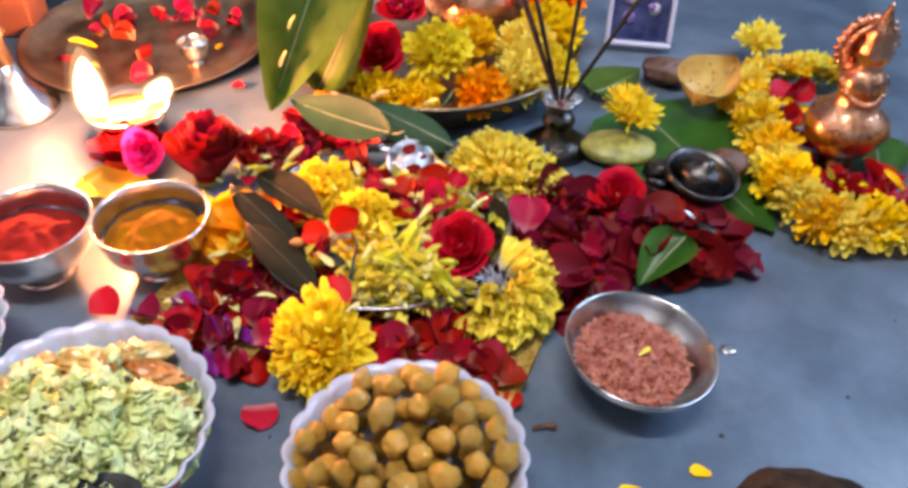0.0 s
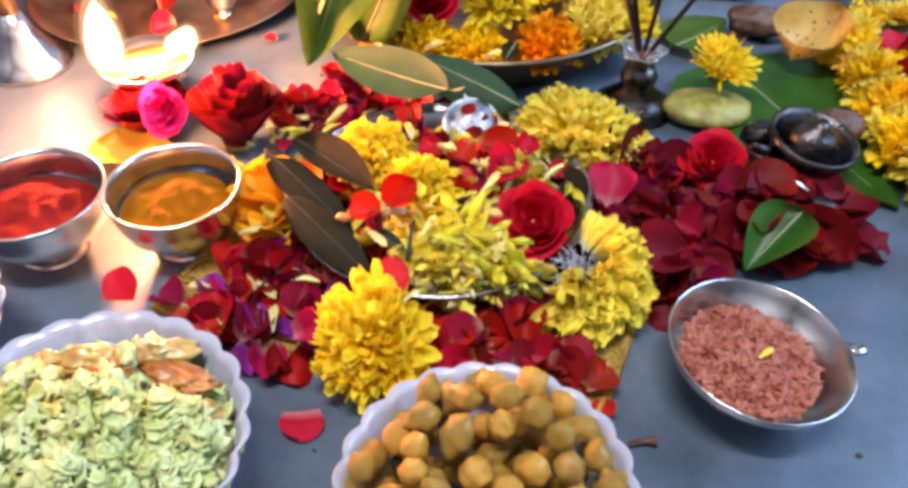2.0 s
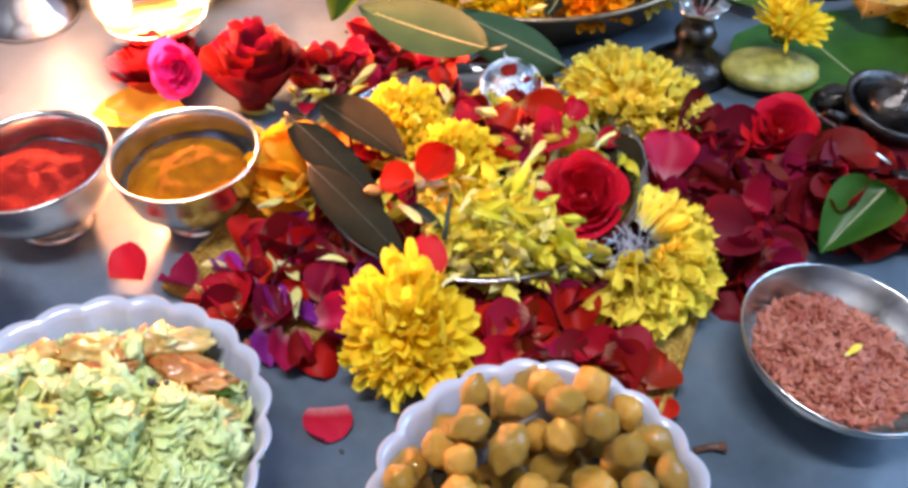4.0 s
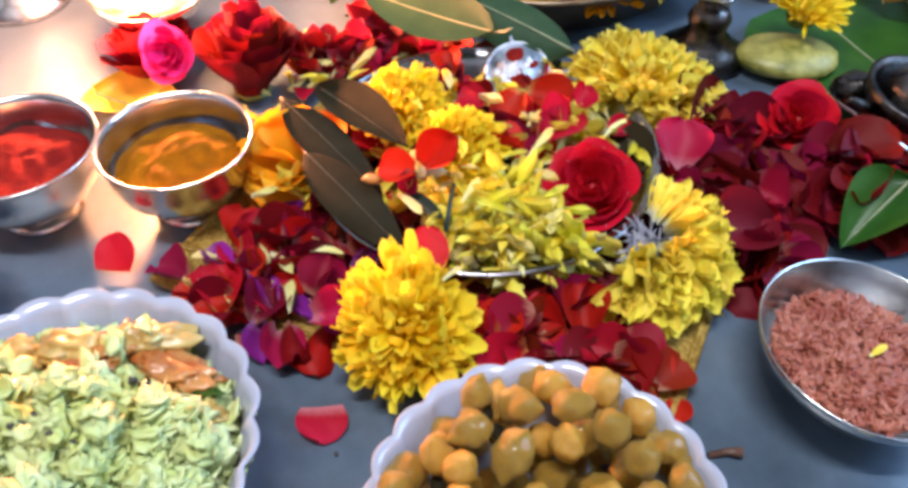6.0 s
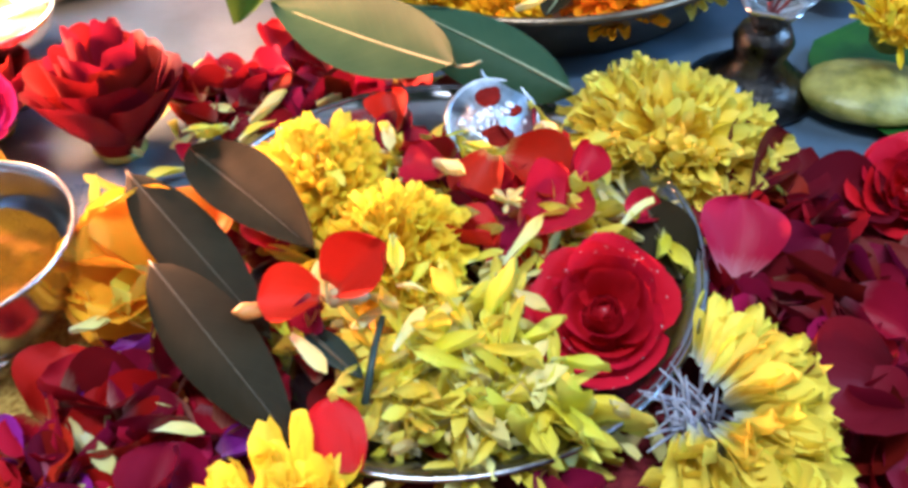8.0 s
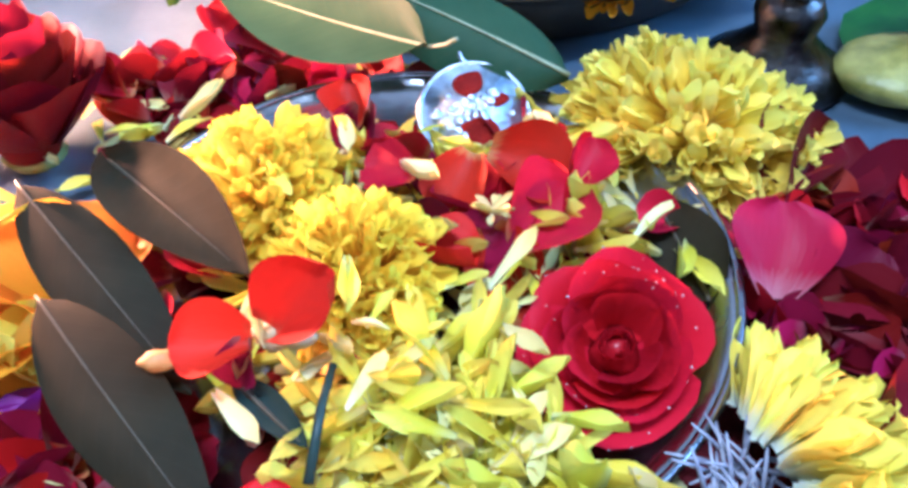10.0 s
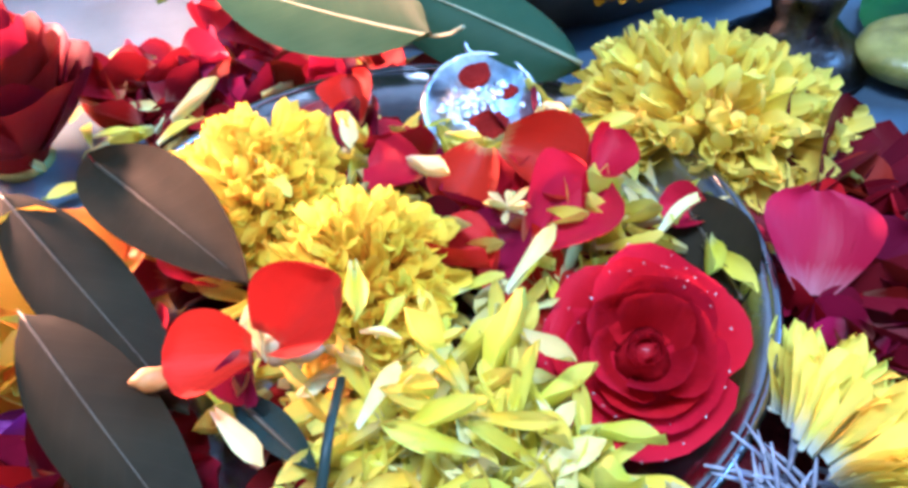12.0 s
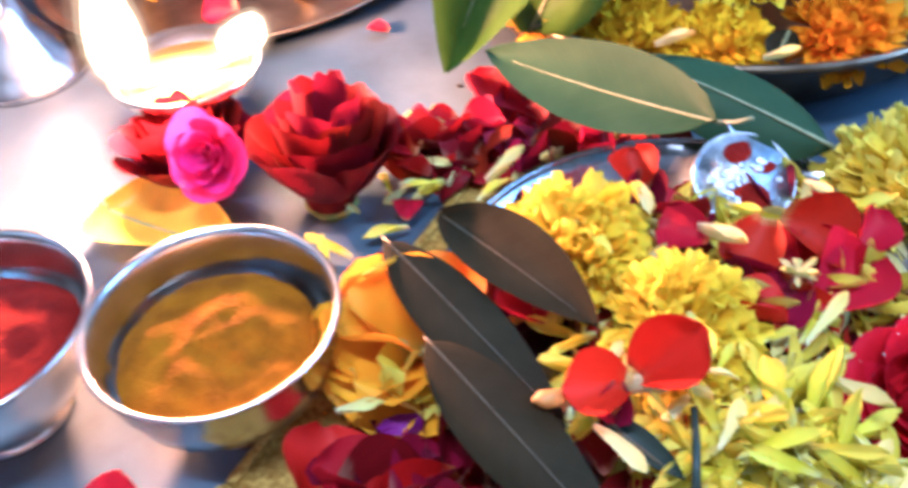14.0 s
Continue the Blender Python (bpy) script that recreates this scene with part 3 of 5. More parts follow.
def petal_heap(name, label, centre, patches, kinds, n, lift=0.01, tilt=28, seed=1, z0=0.004, dome=1.0, avoid=()):
    """A heap of loose petals, each a part. patches: (x, y, half length, half width, turn); kinds: (meshes, share)."""
    rng = random.Random(seed)
    ob = thing(name, pose(*centre), label, "petals")
    area = [a * b for _, _, a, b, _ in patches]
    for _ in range(n):
        x, y, a, b, turn = rng.choices(patches, area)[0]
        r, th = math.sqrt(rng.random()), rng.uniform(0, 2 * math.pi)
        px, py = a * r * math.cos(th), b * r * math.sin(th)
        c, s = math.cos(radians(turn)), math.sin(radians(turn))
        if any(math.hypot(x + px * c - py * s - ax, y + px * s + py * c - ay) < ar for ax, ay, ar in avoid):
            continue
        z = z0 + lift * (rng.random() ** 0.8) * (1 - dome * r * r * 0.8)
        meshes = rng.choices([k for k, _ in kinds], [w for _, w in kinds])[0]
        m = Matrix.Translation((x + px * c - py * s - centre[0], y + px * s + py * c - centre[1], z - centre[2])) @ euler(rng.uniform(-tilt, tilt) , rng.uniform(-tilt, tilt) + (180 if rng.random() < 0.3 else 0), rng.uniform(0, 360))
        part("petal", rng.choice(meshes), None, ob, m=m @ Matrix.Diagonal([rng.uniform(0.8, 1.15)] * 3 + [1]))
    return ob


def leaf(p, q, width, material, label, up=(0, 0, 1), cup=0.15, curl=0.3, shape=leaf_shape, rib=None, stem=0.0, name="leaf", seed=0, category="leaf", turn=0.0, ruffle=0.02, thick=0.0008):
    """A leaf from its stalk end p to its tip q."""
    p, q = Vector(p), Vector(q)
    d = q - p
    y = d.normalized()
    x = y.cross(Vector(up)).normalized()
    z = x.cross(y)
    m = Matrix(((x.x, y.x, z.x, p.x), (x.y, y.y, z.y, p.y), (x.z, y.z, z.z, p.z), (0, 0, 0, 1))) @ Matrix.Rotation(radians(turn), 4, "Y") @ Matrix.Rotation(-curl / 2, 4, "X")
    ob = thing(name, m, label, category)
    part("blade", sheet(d.length, width, shape, cup=cup, curl=curl, ruffle=ruffle, nu=8, nv=16, seed=seed), material, ob)
    pts, ang, yy, zz = [], 0.0, 0.0, 0.0
    for j in range(15):
        pts.append((0, yy, zz + 0.0002))
        ang = curl * (j + 1) / 16
        yy += math.cos(ang) * d.length / 16
        zz += math.sin(ang) * d.length / 16
    if stem:
        pts = [(0.002, -stem, stem * 0.35), (0.001, -stem * 0.5, stem * 0.1)] + pts
    k = len(pts)
    part("midrib", tube(pts, [thick * (1 - 0.8 * i / k) for i in range(k)], 6), rib or M["rib"], ob)
    return ob

# ---- the room ----


def room():
    tagged(solo("floor", slab(3.1, 3.2, 0.05, 0), M["floor"], pose(0, 0.2, -0.025), "worn white stone floor", "floor"), kind="structure")
    for name, sx, sy, x, y in (("wall_north", 3.3, 0.1, 0, 1.85), ("wall_south", 3.3, 0.1, 0, -1.45), ("wall_west", 0.1, 3.2, -1.6, 0.2)):
        solo(name, slab(sx, sy, 2.6, 0), M["wall"], pose(x, y, 1.3), "pale painted plaster wall", "wall", kind="structure")
    solo("ceiling", slab(3.3, 3.4, 0.08, 0), M["wall"], pose(0, 0.2, 2.64), "pale painted ceiling", "ceiling", kind="structure")
    bits = []
    for sy, sz, y, z in ((1.60, 2.6, -0.600, 1.3), (0.6, 2.6, 1.5, 1.3), (1.0, 0.75, 0.7, 0.375), (1.0, 0.85, 0.7, 2.175)):
        b = slab(0.1, sy, sz, 0)
        b.transform(Matrix.Translation((0, y - 0.2, z)))
        bits.append(b)
    solo("wall_east", join(*bits), M["wall"], pose(1.6, 0.2, 0), "pale painted plaster wall with a window opening", "wall", kind="structure")
    w = thing("window_1", pose(1.6, 0.7, 1.25), "white framed window letting in cool daylight", "window", kind="structure")
    for sy, sz, y, z in ((1.0, 0.05, 0, 0.475), (1.0, 0.05, 0, -0.475), (0.05, 0.9, 0.475, 0), (0.05, 0.9, -0.475, 0)):
        b = slab(0.05, sy, sz, 0.004)
        b.transform(Matrix.Translation((0.03, y, z)))
        part("window_frame", b, M["china"], w)
    # fitting added to go with the assumed overhead light
    t = thing("tube_lamp", pose(-0.2, -0.1, 2.582), "assumed white ceiling tube lamp fitting, out of view", "lamp")
    b = slab(1.2, 0.1, 0.03, 0.004)
    part("housing", b, M["china"], t)


room()

# ---- vessels ----


def footed_cup(name, m, label, r, h, material, group):
    """A small footed metal cup with a flared, stepped lip."""
    ob = thing(name, m, label, "cup", group)
    fb = h * 0.15
    bowl = [(0.0, fb), (r * 0.30, fb + 0.0005), (r * 0.62, fb + h * 0.10), (r * 0.86, fb + h * 0.34), (r * 0.94, fb + h * 0.58), (r * 0.955, h * 0.93), (r * 0.985, h * 0.97), (r, h * 0.985), (r * 1.0, h), (r * 0.972, h * 1.005),
            (r * 0.945, h * 0.975), (r * 0.925, h * 0.93), (r * 0.90, fb + h * 0.52), (r * 0.895, fb + h * 0.5), (r * 0.82, fb + h * 0.36), (r * 0.58, fb + h * 0.13), (r * 0.28, fb + h * 0.05), (0.0, fb + h * 0.04)]
    part("bowl", lathe(bowl, 64), material, ob)
    part("foot", lathe([(0, 0), (r * 0.50, 0), (r * 0.52, h * 0.03), (r * 0.44, h * 0.07), (r * 0.30, h * 0.10), (r * 0.28, h * 0.13), (r * 0.36, fb + h * 0.03), (0, fb + h * 0.03)], 40), material, ob)
    return ob


def powder(name, m, label, r, z, material, step=0.35, seed=0, slope=0.1):
    """A dug heap of powder: a cracked, uneven surface with a scooped side."""
    bm = bmesh.new()
    n, rings = 48, 14
    grid = [[bm.verts.new((0, 0, 0))]]
    for j in range(1, rings + 1):
        grid.append([bm.verts.new((r * j / rings * math.cos(2 * math.pi * k / n), r * j / rings * math.sin(2 * math.pi * k / n), 0)) for k in range(n)])
    for k in range(n):
        bm.faces.new((grid[0][0], grid[1][k], grid[1][(k + 1) % n]))
        for a, b in zip(grid[1:], grid[2:]):
            bm.faces.new((a[k], b[k], b[(k + 1) % n], a[(k + 1) % n]))
    for v in bm.verts:
        q = v.co / r
        d = q.length
        e = noise.noise(Vector((q.x * 2.2 + seed, q.y * 2.2, 1.7))) + 0.5 * noise.noise(Vector((q.x * 6 + seed, q.y * 6, 4.2)))
        cliff = 1 / (1 + math.exp(-14 * (q.y * 0.8 - q.x * 0.3 + 0.15 + 0.35 * noise.noise(Vector((q.x * 3, q.y * 3, seed + 9))))))
        v.co.z = z + r * (0.07 * e + slope * (1 - d * d) - 0.22 * max(0.0, d - 0.72 - 0.10 * noise.noise(Vector((q.x * 2.6, q.y * 2.6, seed + 5)))) + step * 0.3 * cliff * (1 - d ** 4) + 0.03 * noise.noise(Vector((q.x * 18, q.y * 18, 0))))
    return solo(name, bm, material, m, label, "powder")


CUP_R, CUP_H = 0.0345, 0.040
footed_cup("footed_cup", pose(-0.155, 0.377, 0), "small polished silver footed cup with turmeric", 0.0345, CUP_H, M["silver"], "small silver cups")
powder("turmeric_powder", pose(-0.1560, 0.3760, 0), "orange-yellow turmeric powder heaped in a silver cup", 0.0280, 0.0280, M["turmeric"], 0.35, 1)
footed_cup("footed_cup", pose(-0.2245, 0.367, 0), "small polished silver footed cup with red powder", 0.0365, CUP_H, M["silver"], "small silver cups")
powder("vermilion_powder", pose(-0.2245, 0.367, 0), "bright red vermilion powder in a silver cup", 0.0300, 0.0280, M["kumkum"], 0.3, 5)


def steel_plate(name, m, label, r, h, material):
    ob = thing(name, m, label, "plate")
    pr = [(0, 0), (r * 0.78, 0), (r * 0.86, h * 0.10), (r * 0.95, h * 0.75), (r * 0.985, h * 0.92), (r * 1.0, h * 0.96), (r * 1.004, h), (r * 0.99, h * 1.03), (r * 0.965, h * 1.0), (r * 0.93, h * 0.80), (r * 0.84, h * 0.2), (r * 0.77, h * 0.10), (0, h * 0.1)]
    part("dish", lathe(pr, 96), material, ob)
    part("rim", lathe([(r * 0.985, h * 0.95), (r * 1.006, h * 0.96), (r * 1.012, h * 1.02), (r * 1.0, h * 1.07), (r * 0.982, h * 1.04), (r * 0.985, h * 0.95)], 96), material, ob, "shiny rolled rim")
    return ob


steel_plate("offering_plate", pose(-0.02, 0.405, 0.0045), "round stainless steel plate heaped with flowers", 0.081, 0.0165, M["steel"])
steel_plate("flower_plate", pose(0.0, 0.642, 0.0), "large dark brass plate full of marigolds", 0.124, 0.030, M["brass_dark"])
steel_plate("red_tray", pose(-0.25, 0.66, 0.0), "copper tray with red petals beside the lamp", 0.106, 0.012, M["brass_dark"])


def china_bowl(m, label, r, h):
    """A white bowl whose rim runs in scallops."""
    ob = thing("scalloped_bowl", m, label, "bowl", "white scalloped bowls")
    pr = [(0, 0.001), (r * 0.40, 0.001), (r * 0.42, 0), (r * 0.46, 0), (r * 0.47, h * 0.08), (r * 0.68, h * 0.30), (r * 0.86, h * 0.62), (r * 0.96, h * 0.92), (r * 1.0, h), (r * 0.985, h * 1.02), (r * 0.93, h * 0.93), (r * 0.83, h * 0.64), (r * 0.65, h * 0.36), (r * 0.40, h * 0.16), (0, h * 0.13)]
    heights = [z / h for _, z in pr]

    def wave(a, i):
        return 1 + 0.022 * max(0.0, heights[i] - 0.3) / 0.7 * (abs(math.cos(a * 11)) * 2 - 1)

    part("body", lathe(pr, 176, wave), M["china"], ob)
    for k in range(7):
        a = radians(174 + 51.4 * k)
        part("painted_motif", blob(0.0034, (0.35, 1.0, 1.2), 0.3, 2, k, 2), M["motif"], ob, "red painted motif", m=Matrix.Rotation(a, 4, "Z") @ pose(r * 0.93, 0, h * 0.80, 0, 20, 0))
    return ob


PEAS = (0.0090, 0.2140)
POHA = (-0.1385, 0.2225)
china_bowl(pose(*PEAS, 0), "white scalloped china bowl full of boiled chickpeas", 0.0535, 0.045)
china_bowl(pose(*POHA, 0, 0, 0, 5), "white scalloped china bowl of flattened rice", 0.0600, 0.049)
china_bowl(pose(-0.2535, 0.268, 0, 0, 0, 9), "white scalloped china bowl with pale food", 0.0575, 0.045)


def mound(name, m, label, r, z, top, material, seed, cat, relief=0.05):
    bm = bmesh.new()
    n, rings = 56, 18
    grid = [[bm.verts.new((0, 0, 0))]]
    for j in range(1, rings + 1):
        grid.append([bm.verts.new((r * j / rings * math.cos(2 * math.pi * k / n), r * j / rings * math.sin(2 * math.pi * k / n), 0)) for k in range(n)])
    for k in range(n):
        bm.faces.new((grid[0][0], grid[1][k], grid[1][(k + 1) % n]))
        for a, b in zip(grid[1:], grid[2:]):
            bm.faces.new((a[k], b[k], b[(k + 1) % n], a[(k + 1) % n]))
    for v in bm.verts:
        v.co.z = mound_height(v.co.x, v.co.y, r, z, top, seed, relief)
    ob = thing(name, m, label, cat)
    part("bed", bm, material, ob)
    return ob


def mound_height(x, y, r, z, top, seed, relief):
    d = math.hypot(x, y) / r
    return z + top * (1 - d ** 2.2) + r * relief * (noise.noise(Vector((x / r * 3, y / r * 3, seed))) + 0.6 * noise.noise(Vector((x / r * 8, y / r * 8, seed + 3))))


def flakes(parent, n, r, z, top, seed, relief, size, material, name, flat=0.35, keep=None, curl=0.4, aspect=1.5):
    """Many small bent grains strewn over a mound, joined into one mesh."""
    rng = random.Random(seed)
    verts, faces = [], []
    for _ in range(n):
        d, a = math.sqrt(rng.random()) * 0.97, rng.uniform(0, 6.283)
        x, y = r * d * math.cos(a), r * d * math.sin(a)
        if keep and not keep(x, y):
            continue
        zz = mound_height(x, y, r, z, top, seed, relief) + rng.uniform(0, size * 0.9)
        q = euler(rng.uniform(-50, 50), rng.uniform(-50, 50), rng.uniform(0, 360))
        s = size * rng.uniform(0.6, 1.25)
        base = len(verts)
        ring = 6
        for lay, (k, hz) in enumerate(((0.55, -1), (1.0, 0), (0.55, 1))):
            for i in range(ring):
                t = 2 * math.pi * i / ring
                lx, ly = s * k * math.cos(t) * aspect * 0.5 * rng.uniform(0.8, 1.15), s * k * math.sin(t) * 0.5 * rng.uniform(0.8, 1.15)
                lz = s * flat * 0.5 * hz + curl * lx * lx / s
                verts.append(tuple(q @ Vector((lx, ly, lz)) + Vector((x, y, zz))))
        for lay in (0, 1):
            for i in range(ring):
                j = (i + 1) % ring
                faces.append((base + lay * ring + i, base + lay * ring + j, base + (lay + 1) * ring + j, base + (lay + 1) * ring + i))
        faces.append(tuple(base + 2 * ring + i for i in range(ring)))
        faces.append(tuple(base + ring - 1 - i for i in range(ring)))
    me = bpy.data.meshes.new(name)
    me.from_pydata(verts, [], faces)
    me.materials.append(material)
    me.shade_smooth()
    return tagged(part(name, me, None, parent), kind="stuff")


# flattened rice with tomato and onion at its far side
def poha():
    ob = mound("flattened_rice", pose(*POHA, 0.0035), "pale yellow-green flattened rice with tomato and onion", 0.0535, 0.027, 0.021, M["rice_bed_shaded"], 3, "rice dish", 0.32)
    flakes(ob, 3000, 0.053, 0.0275, 0.021, 3, 0.32, 0.0064, M["rice"], "rice_flakes", flat=0.22, curl=0.5, aspect=1.7, keep=lambda x, y: math.hypot(x - 0.024, (y + 0.040) * 1.3) > 0.015 and y < 0.019 + 0.006 * noise.noise(Vector((x * 90, 0, 0))) or abs(x) > 0.04 or random.random() < 0.2)
    flakes(ob, 150, 0.050, 0.0322, 0.021, 3, 0.32, 0.0022, M["seed"], "mustard_seeds", flat=0.9)
    rng = random.Random(4)
    for i, (x, y, s, mat, sq, nm) in enumerate(((-0.012, 0.034, 0.013, "potato", (1.2, 0.7, 0.45), "onion_piece"), (0.004, 0.036, 0.012, "tomato", (0.7, 1.2, 0.4), "tomato_piece"), (0.016, 0.040, 0.012, "potato", (1.3, 0.6, 0.5), "onion_piece"),
                                               (0.026, 0.030, 0.013, "tomato", (1.35, 0.6, 0.4), "tomato_piece"), (0.036, 0.024, 0.008, "leaf_betel", (1.1, 0.5, 0.3), "curry_leaf"), (-0.026, 0.030, 0.010, "potato", (1.1, 0.8, 0.5), "onion_piece"),
                                               (-0.040, 0.020, 0.010, "potato", (1.2, 0.7, 0.5), "onion_piece"), (0.040, 0.014, 0.009, "potato", (1.0, 0.7, 0.5), "onion_piece"), (-0.001, 0.026, 0.010, "tomato", (1.3, 0.5, 0.35), "tomato_piece"), (-0.046, 0.006, 0.008, "tomato", (0.8, 0.9, 0.4), "tomato_piece"))):
        part(nm, blob(s * 0.84, sq, 0.62, 2.4, i + 11, 4), M[mat], ob, m=pose(x, y, 0.0465 - abs(x) * 0.14, rng.uniform(-25, 25), rng.uniform(-20, 20), rng.uniform(-35, 35)))


def serving_spoon():
    """A dark steel spoon sunk into the rice, its handle over the rim."""
    ob = thing("serving_spoon", pose(POHA[0] + 0.024, POHA[1] - 0.040, 0.0450, 0, 0, 12), "dark steel serving spoon sunk into flattened rice", "spoon")
    b = lathe([(0, 0), (0.007, 0.001), (0.0125, 0.0035), (0.015, 0.006), (0.0146, 0.0064), (0.012, 0.0045), (0.0066, 0.002), (0, 0.0012)], 36)
    b.transform(Matrix.Diagonal((1.25, 0.85, 1, 1)))
    part("scoop", b, M["iron"], ob)
    part("handle", tube([(0.016, -0.004, 0.0055), (0.030, -0.012, 0.013), (0.052, -0.030, 0.026), (0.075, -0.052, 0.034)], [0.0022, 0.0020, 0.0022, 0.0028], 10), M["iron"], ob)


serving_spoon()
poha()
third = mound("pale_food", pose(-0.2535, 0.268, 0), "pale cooked food in a white bowl", 0.051, 0.028, 0.012, M["rice_bed_shaded"], 8, "rice dish", 0.07)
flakes(third, 900, 0.050, 0.028, 0.012, 8, 0.07, 0.005, M["rice"], "rice_flakes")


def chickpeas():
    """Boiled chickpeas, heaped: round, wrinkled, each with its little beak."""
    kinds = []
    for i in range(6):
        b = blob(1.0, (1, 0.93, 0.9), 0.24, 1.9, i + 21, 3)
        for v in b.verts:
            k = max(0.0, v.co.normalized().dot(Vector((1, 0, 0.1)).normalized()) - 0.8)
            v.co += Vector((1, 0, 0.1)) * k * k * 10
            g = abs(v.co.y)
            if v.co.x < 0.2 and g < 0.16:
                v.co *= 1 - 0.07 * (1 - g / 0.16)
        kinds.append(mesh_of(b, M["pea"] if i % 3 else M["pea_dark"], name="chickpea"))
    heap = thing("chickpea_heap", pose(*PEAS, 0), "golden brown boiled chickpeas heaped in a white bowl", "chickpeas")
    rng = random.Random(12)
    placed = []
    for layer, (z, rad) in enumerate(((0.014, 0.034), (0.026, 0.041), (0.0390, 0.0490), (0.0500, 0.0440), (0.0595, 0.028))):
        tries = 0
        while tries < 1500:
            tries += 1
            d, a = math.sqrt(rng.random()) * rad, rng.uniform(0, 6.283)
            r = rng.uniform(0.0053, 0.0070)
            p = Vector((d * math.cos(a), d * math.sin(a), z + rng.uniform(-0.0015, 0.0015) + (0.0045 * (1 - (d / 0.044) ** 2) if layer == 2 else 0)))
            if all((p - q).length > (r + s) * 0.99 for q, s in placed):
                placed.append((p, r))
    for p, r in placed:
        part("chickpea", rng.choice(kinds), None, heap, m=Matrix.Translation(p) @ euler(rng.uniform(0, 360), rng.uniform(0, 360), rng.uniform(0, 360)) @ Matrix.Diagonal((r, r, r, 1)))
    for i in range(7):
        a = rng.uniform(0, 6.28)
        part("curry_leaf", sheet(0.012, 0.005, leaf_shape, 0.3, 0.4, 0, 4, 6, i), M["leaf_dark"], heap, m=pose(0.032 * math.cos(a), 0.032 * math.sin(a), 0.046, rng.uniform(-40, 40), rng.uniform(-30, 30), rng.uniform(0, 360)))


chickpeas()


def akshata_cup():
    """A wide shallow silver cup, leaning a little, half full of tinted rice."""
    r, h = 0.0405, 0.030
    lean = pose(0.1235, 0.296, 0.0, 0, 5.0, 0)
    ob = thing("rice_cup", lean, "wide shallow silver cup holding pink tinted rice", "cup")
    pr = [(0, 0.003), (r * 0.2, 0.003), (r * 0.5, 0.0065), (r * 0.8, 0.0155), (r * 0.95, 0.0245), (r * 1.0, h), (r * 0.99, h + 0.0006), (r * 0.975, h), (r * 0.93, 0.0255), (r * 0.78, 0.0175), (r * 0.48, 0.0090), (0, 0.0058)]
    part("bowl", lathe(pr, 80), M["silver"], ob)
    part("foot", lathe([(0, 0), (r * 0.36, 0), (r * 0.36, 0.002), (r * 0.24, 0.0045), (0, 0.006)], 40), M["silver"], ob)
    bed = mound("tinted_rice", lean @ pose(-0.0035, -0.002, 0), "pinkish red tinted rice in a silver cup", 0.0300, 0.0205, 0.0035, M["pinkbed_shaded"], 6, "rice", 0.07)
    flakes(bed, 2300, 0.0302, 0.0208, 0.0035, 6, 0.07, 0.0026, M["pinkrice"], "rice_grains", flat=0.3, aspect=2.8, curl=0.15)
    part("yellow_fleck", sheet(0.008, 0.003, strap, 0.3, 0.3, 0, 2, 4), M["loose"], bed, m=pose(0.0015, -0.004, 0.0290, 8, 0, -55))


akshata_cup()

# ---- the cloth under the plate ----


def gold_mat():
    ob = thing("prayer_mat", pose(-0.015, 0.392, 0, 0, 0, -20.5), "small maroon cloth mat with a woven gold border", "mat")
    part("cloth", slab(0.176, 0.176, 0.003, 0.001), M["cloth"], ob, m=pose(0, 0, 0.0017))
    for sx, sy, x, y in ((0.224, 0.024, 0, 0.1), (0.224, 0.024, 0, -0.1), (0.024, 0.176, 0.1, 0), (0.024, 0.176, -0.1, 0)):
        part("border", slab(sx, sy, 0.0038, 0.0012), M["gold"], ob, "woven gold border", m=pose(x, y, 0.0019))
        nx, ny = (sx > sy), (sy > sx)
        for k in (-1, 1):
            part("braid", slab(sx if nx else 0.0022, sy if ny else 0.0022, 0.002, 0.0006), M["gold"], ob, m=pose(x + (0 if nx else k * 0.0088), y + (0 if ny else k * 0.0088), 0.0042))


gold_mat()

# ---- loose petal heaps round the plate ----
RED = loose_meshes("red", M["red"], 0.021, 0.021, round_petal, nu=6, nv=9)
WINE = loose_meshes("wine", M["wine"], 0.0185, 0.018, round_petal, cup=0.6, nv=8)
MAG = loose_meshes("magenta", M["magenta"], 0.018, 0.017, round_petal, cup=0.6)
VIO = loose_meshes("violet", M["violet"], 0.015, 0.010, round_petal, cup=0.7)
PALE = loose_meshes("pale", M["pale"], 0.0165, 0.0046, floret, cup=0.7, nu=2, nv=7, curl=1.2, ruffle=0.2)
YEL = loose_meshes("loose", M["loose"], 0.0180, 0.0044, floret, cup=0.7, nu=2, nv=8, k=6, curl=1.9, ruffle=0.3)
AMB = loose_meshes("amber", M["amber"], 0.020, 0.0065, strap, cup=0.5, nu=2)
FLAT = loose_meshes("flat", M["plain_red"], 0.0165, 0.0185, blunt_petal, cup=0.05, curl=0.15, nu=8, nv=12)
VELV = loose_meshes("velvet", M["velvet"], 0.029, 0.028, round_petal, cup=0.35, nu=6, nv=8)

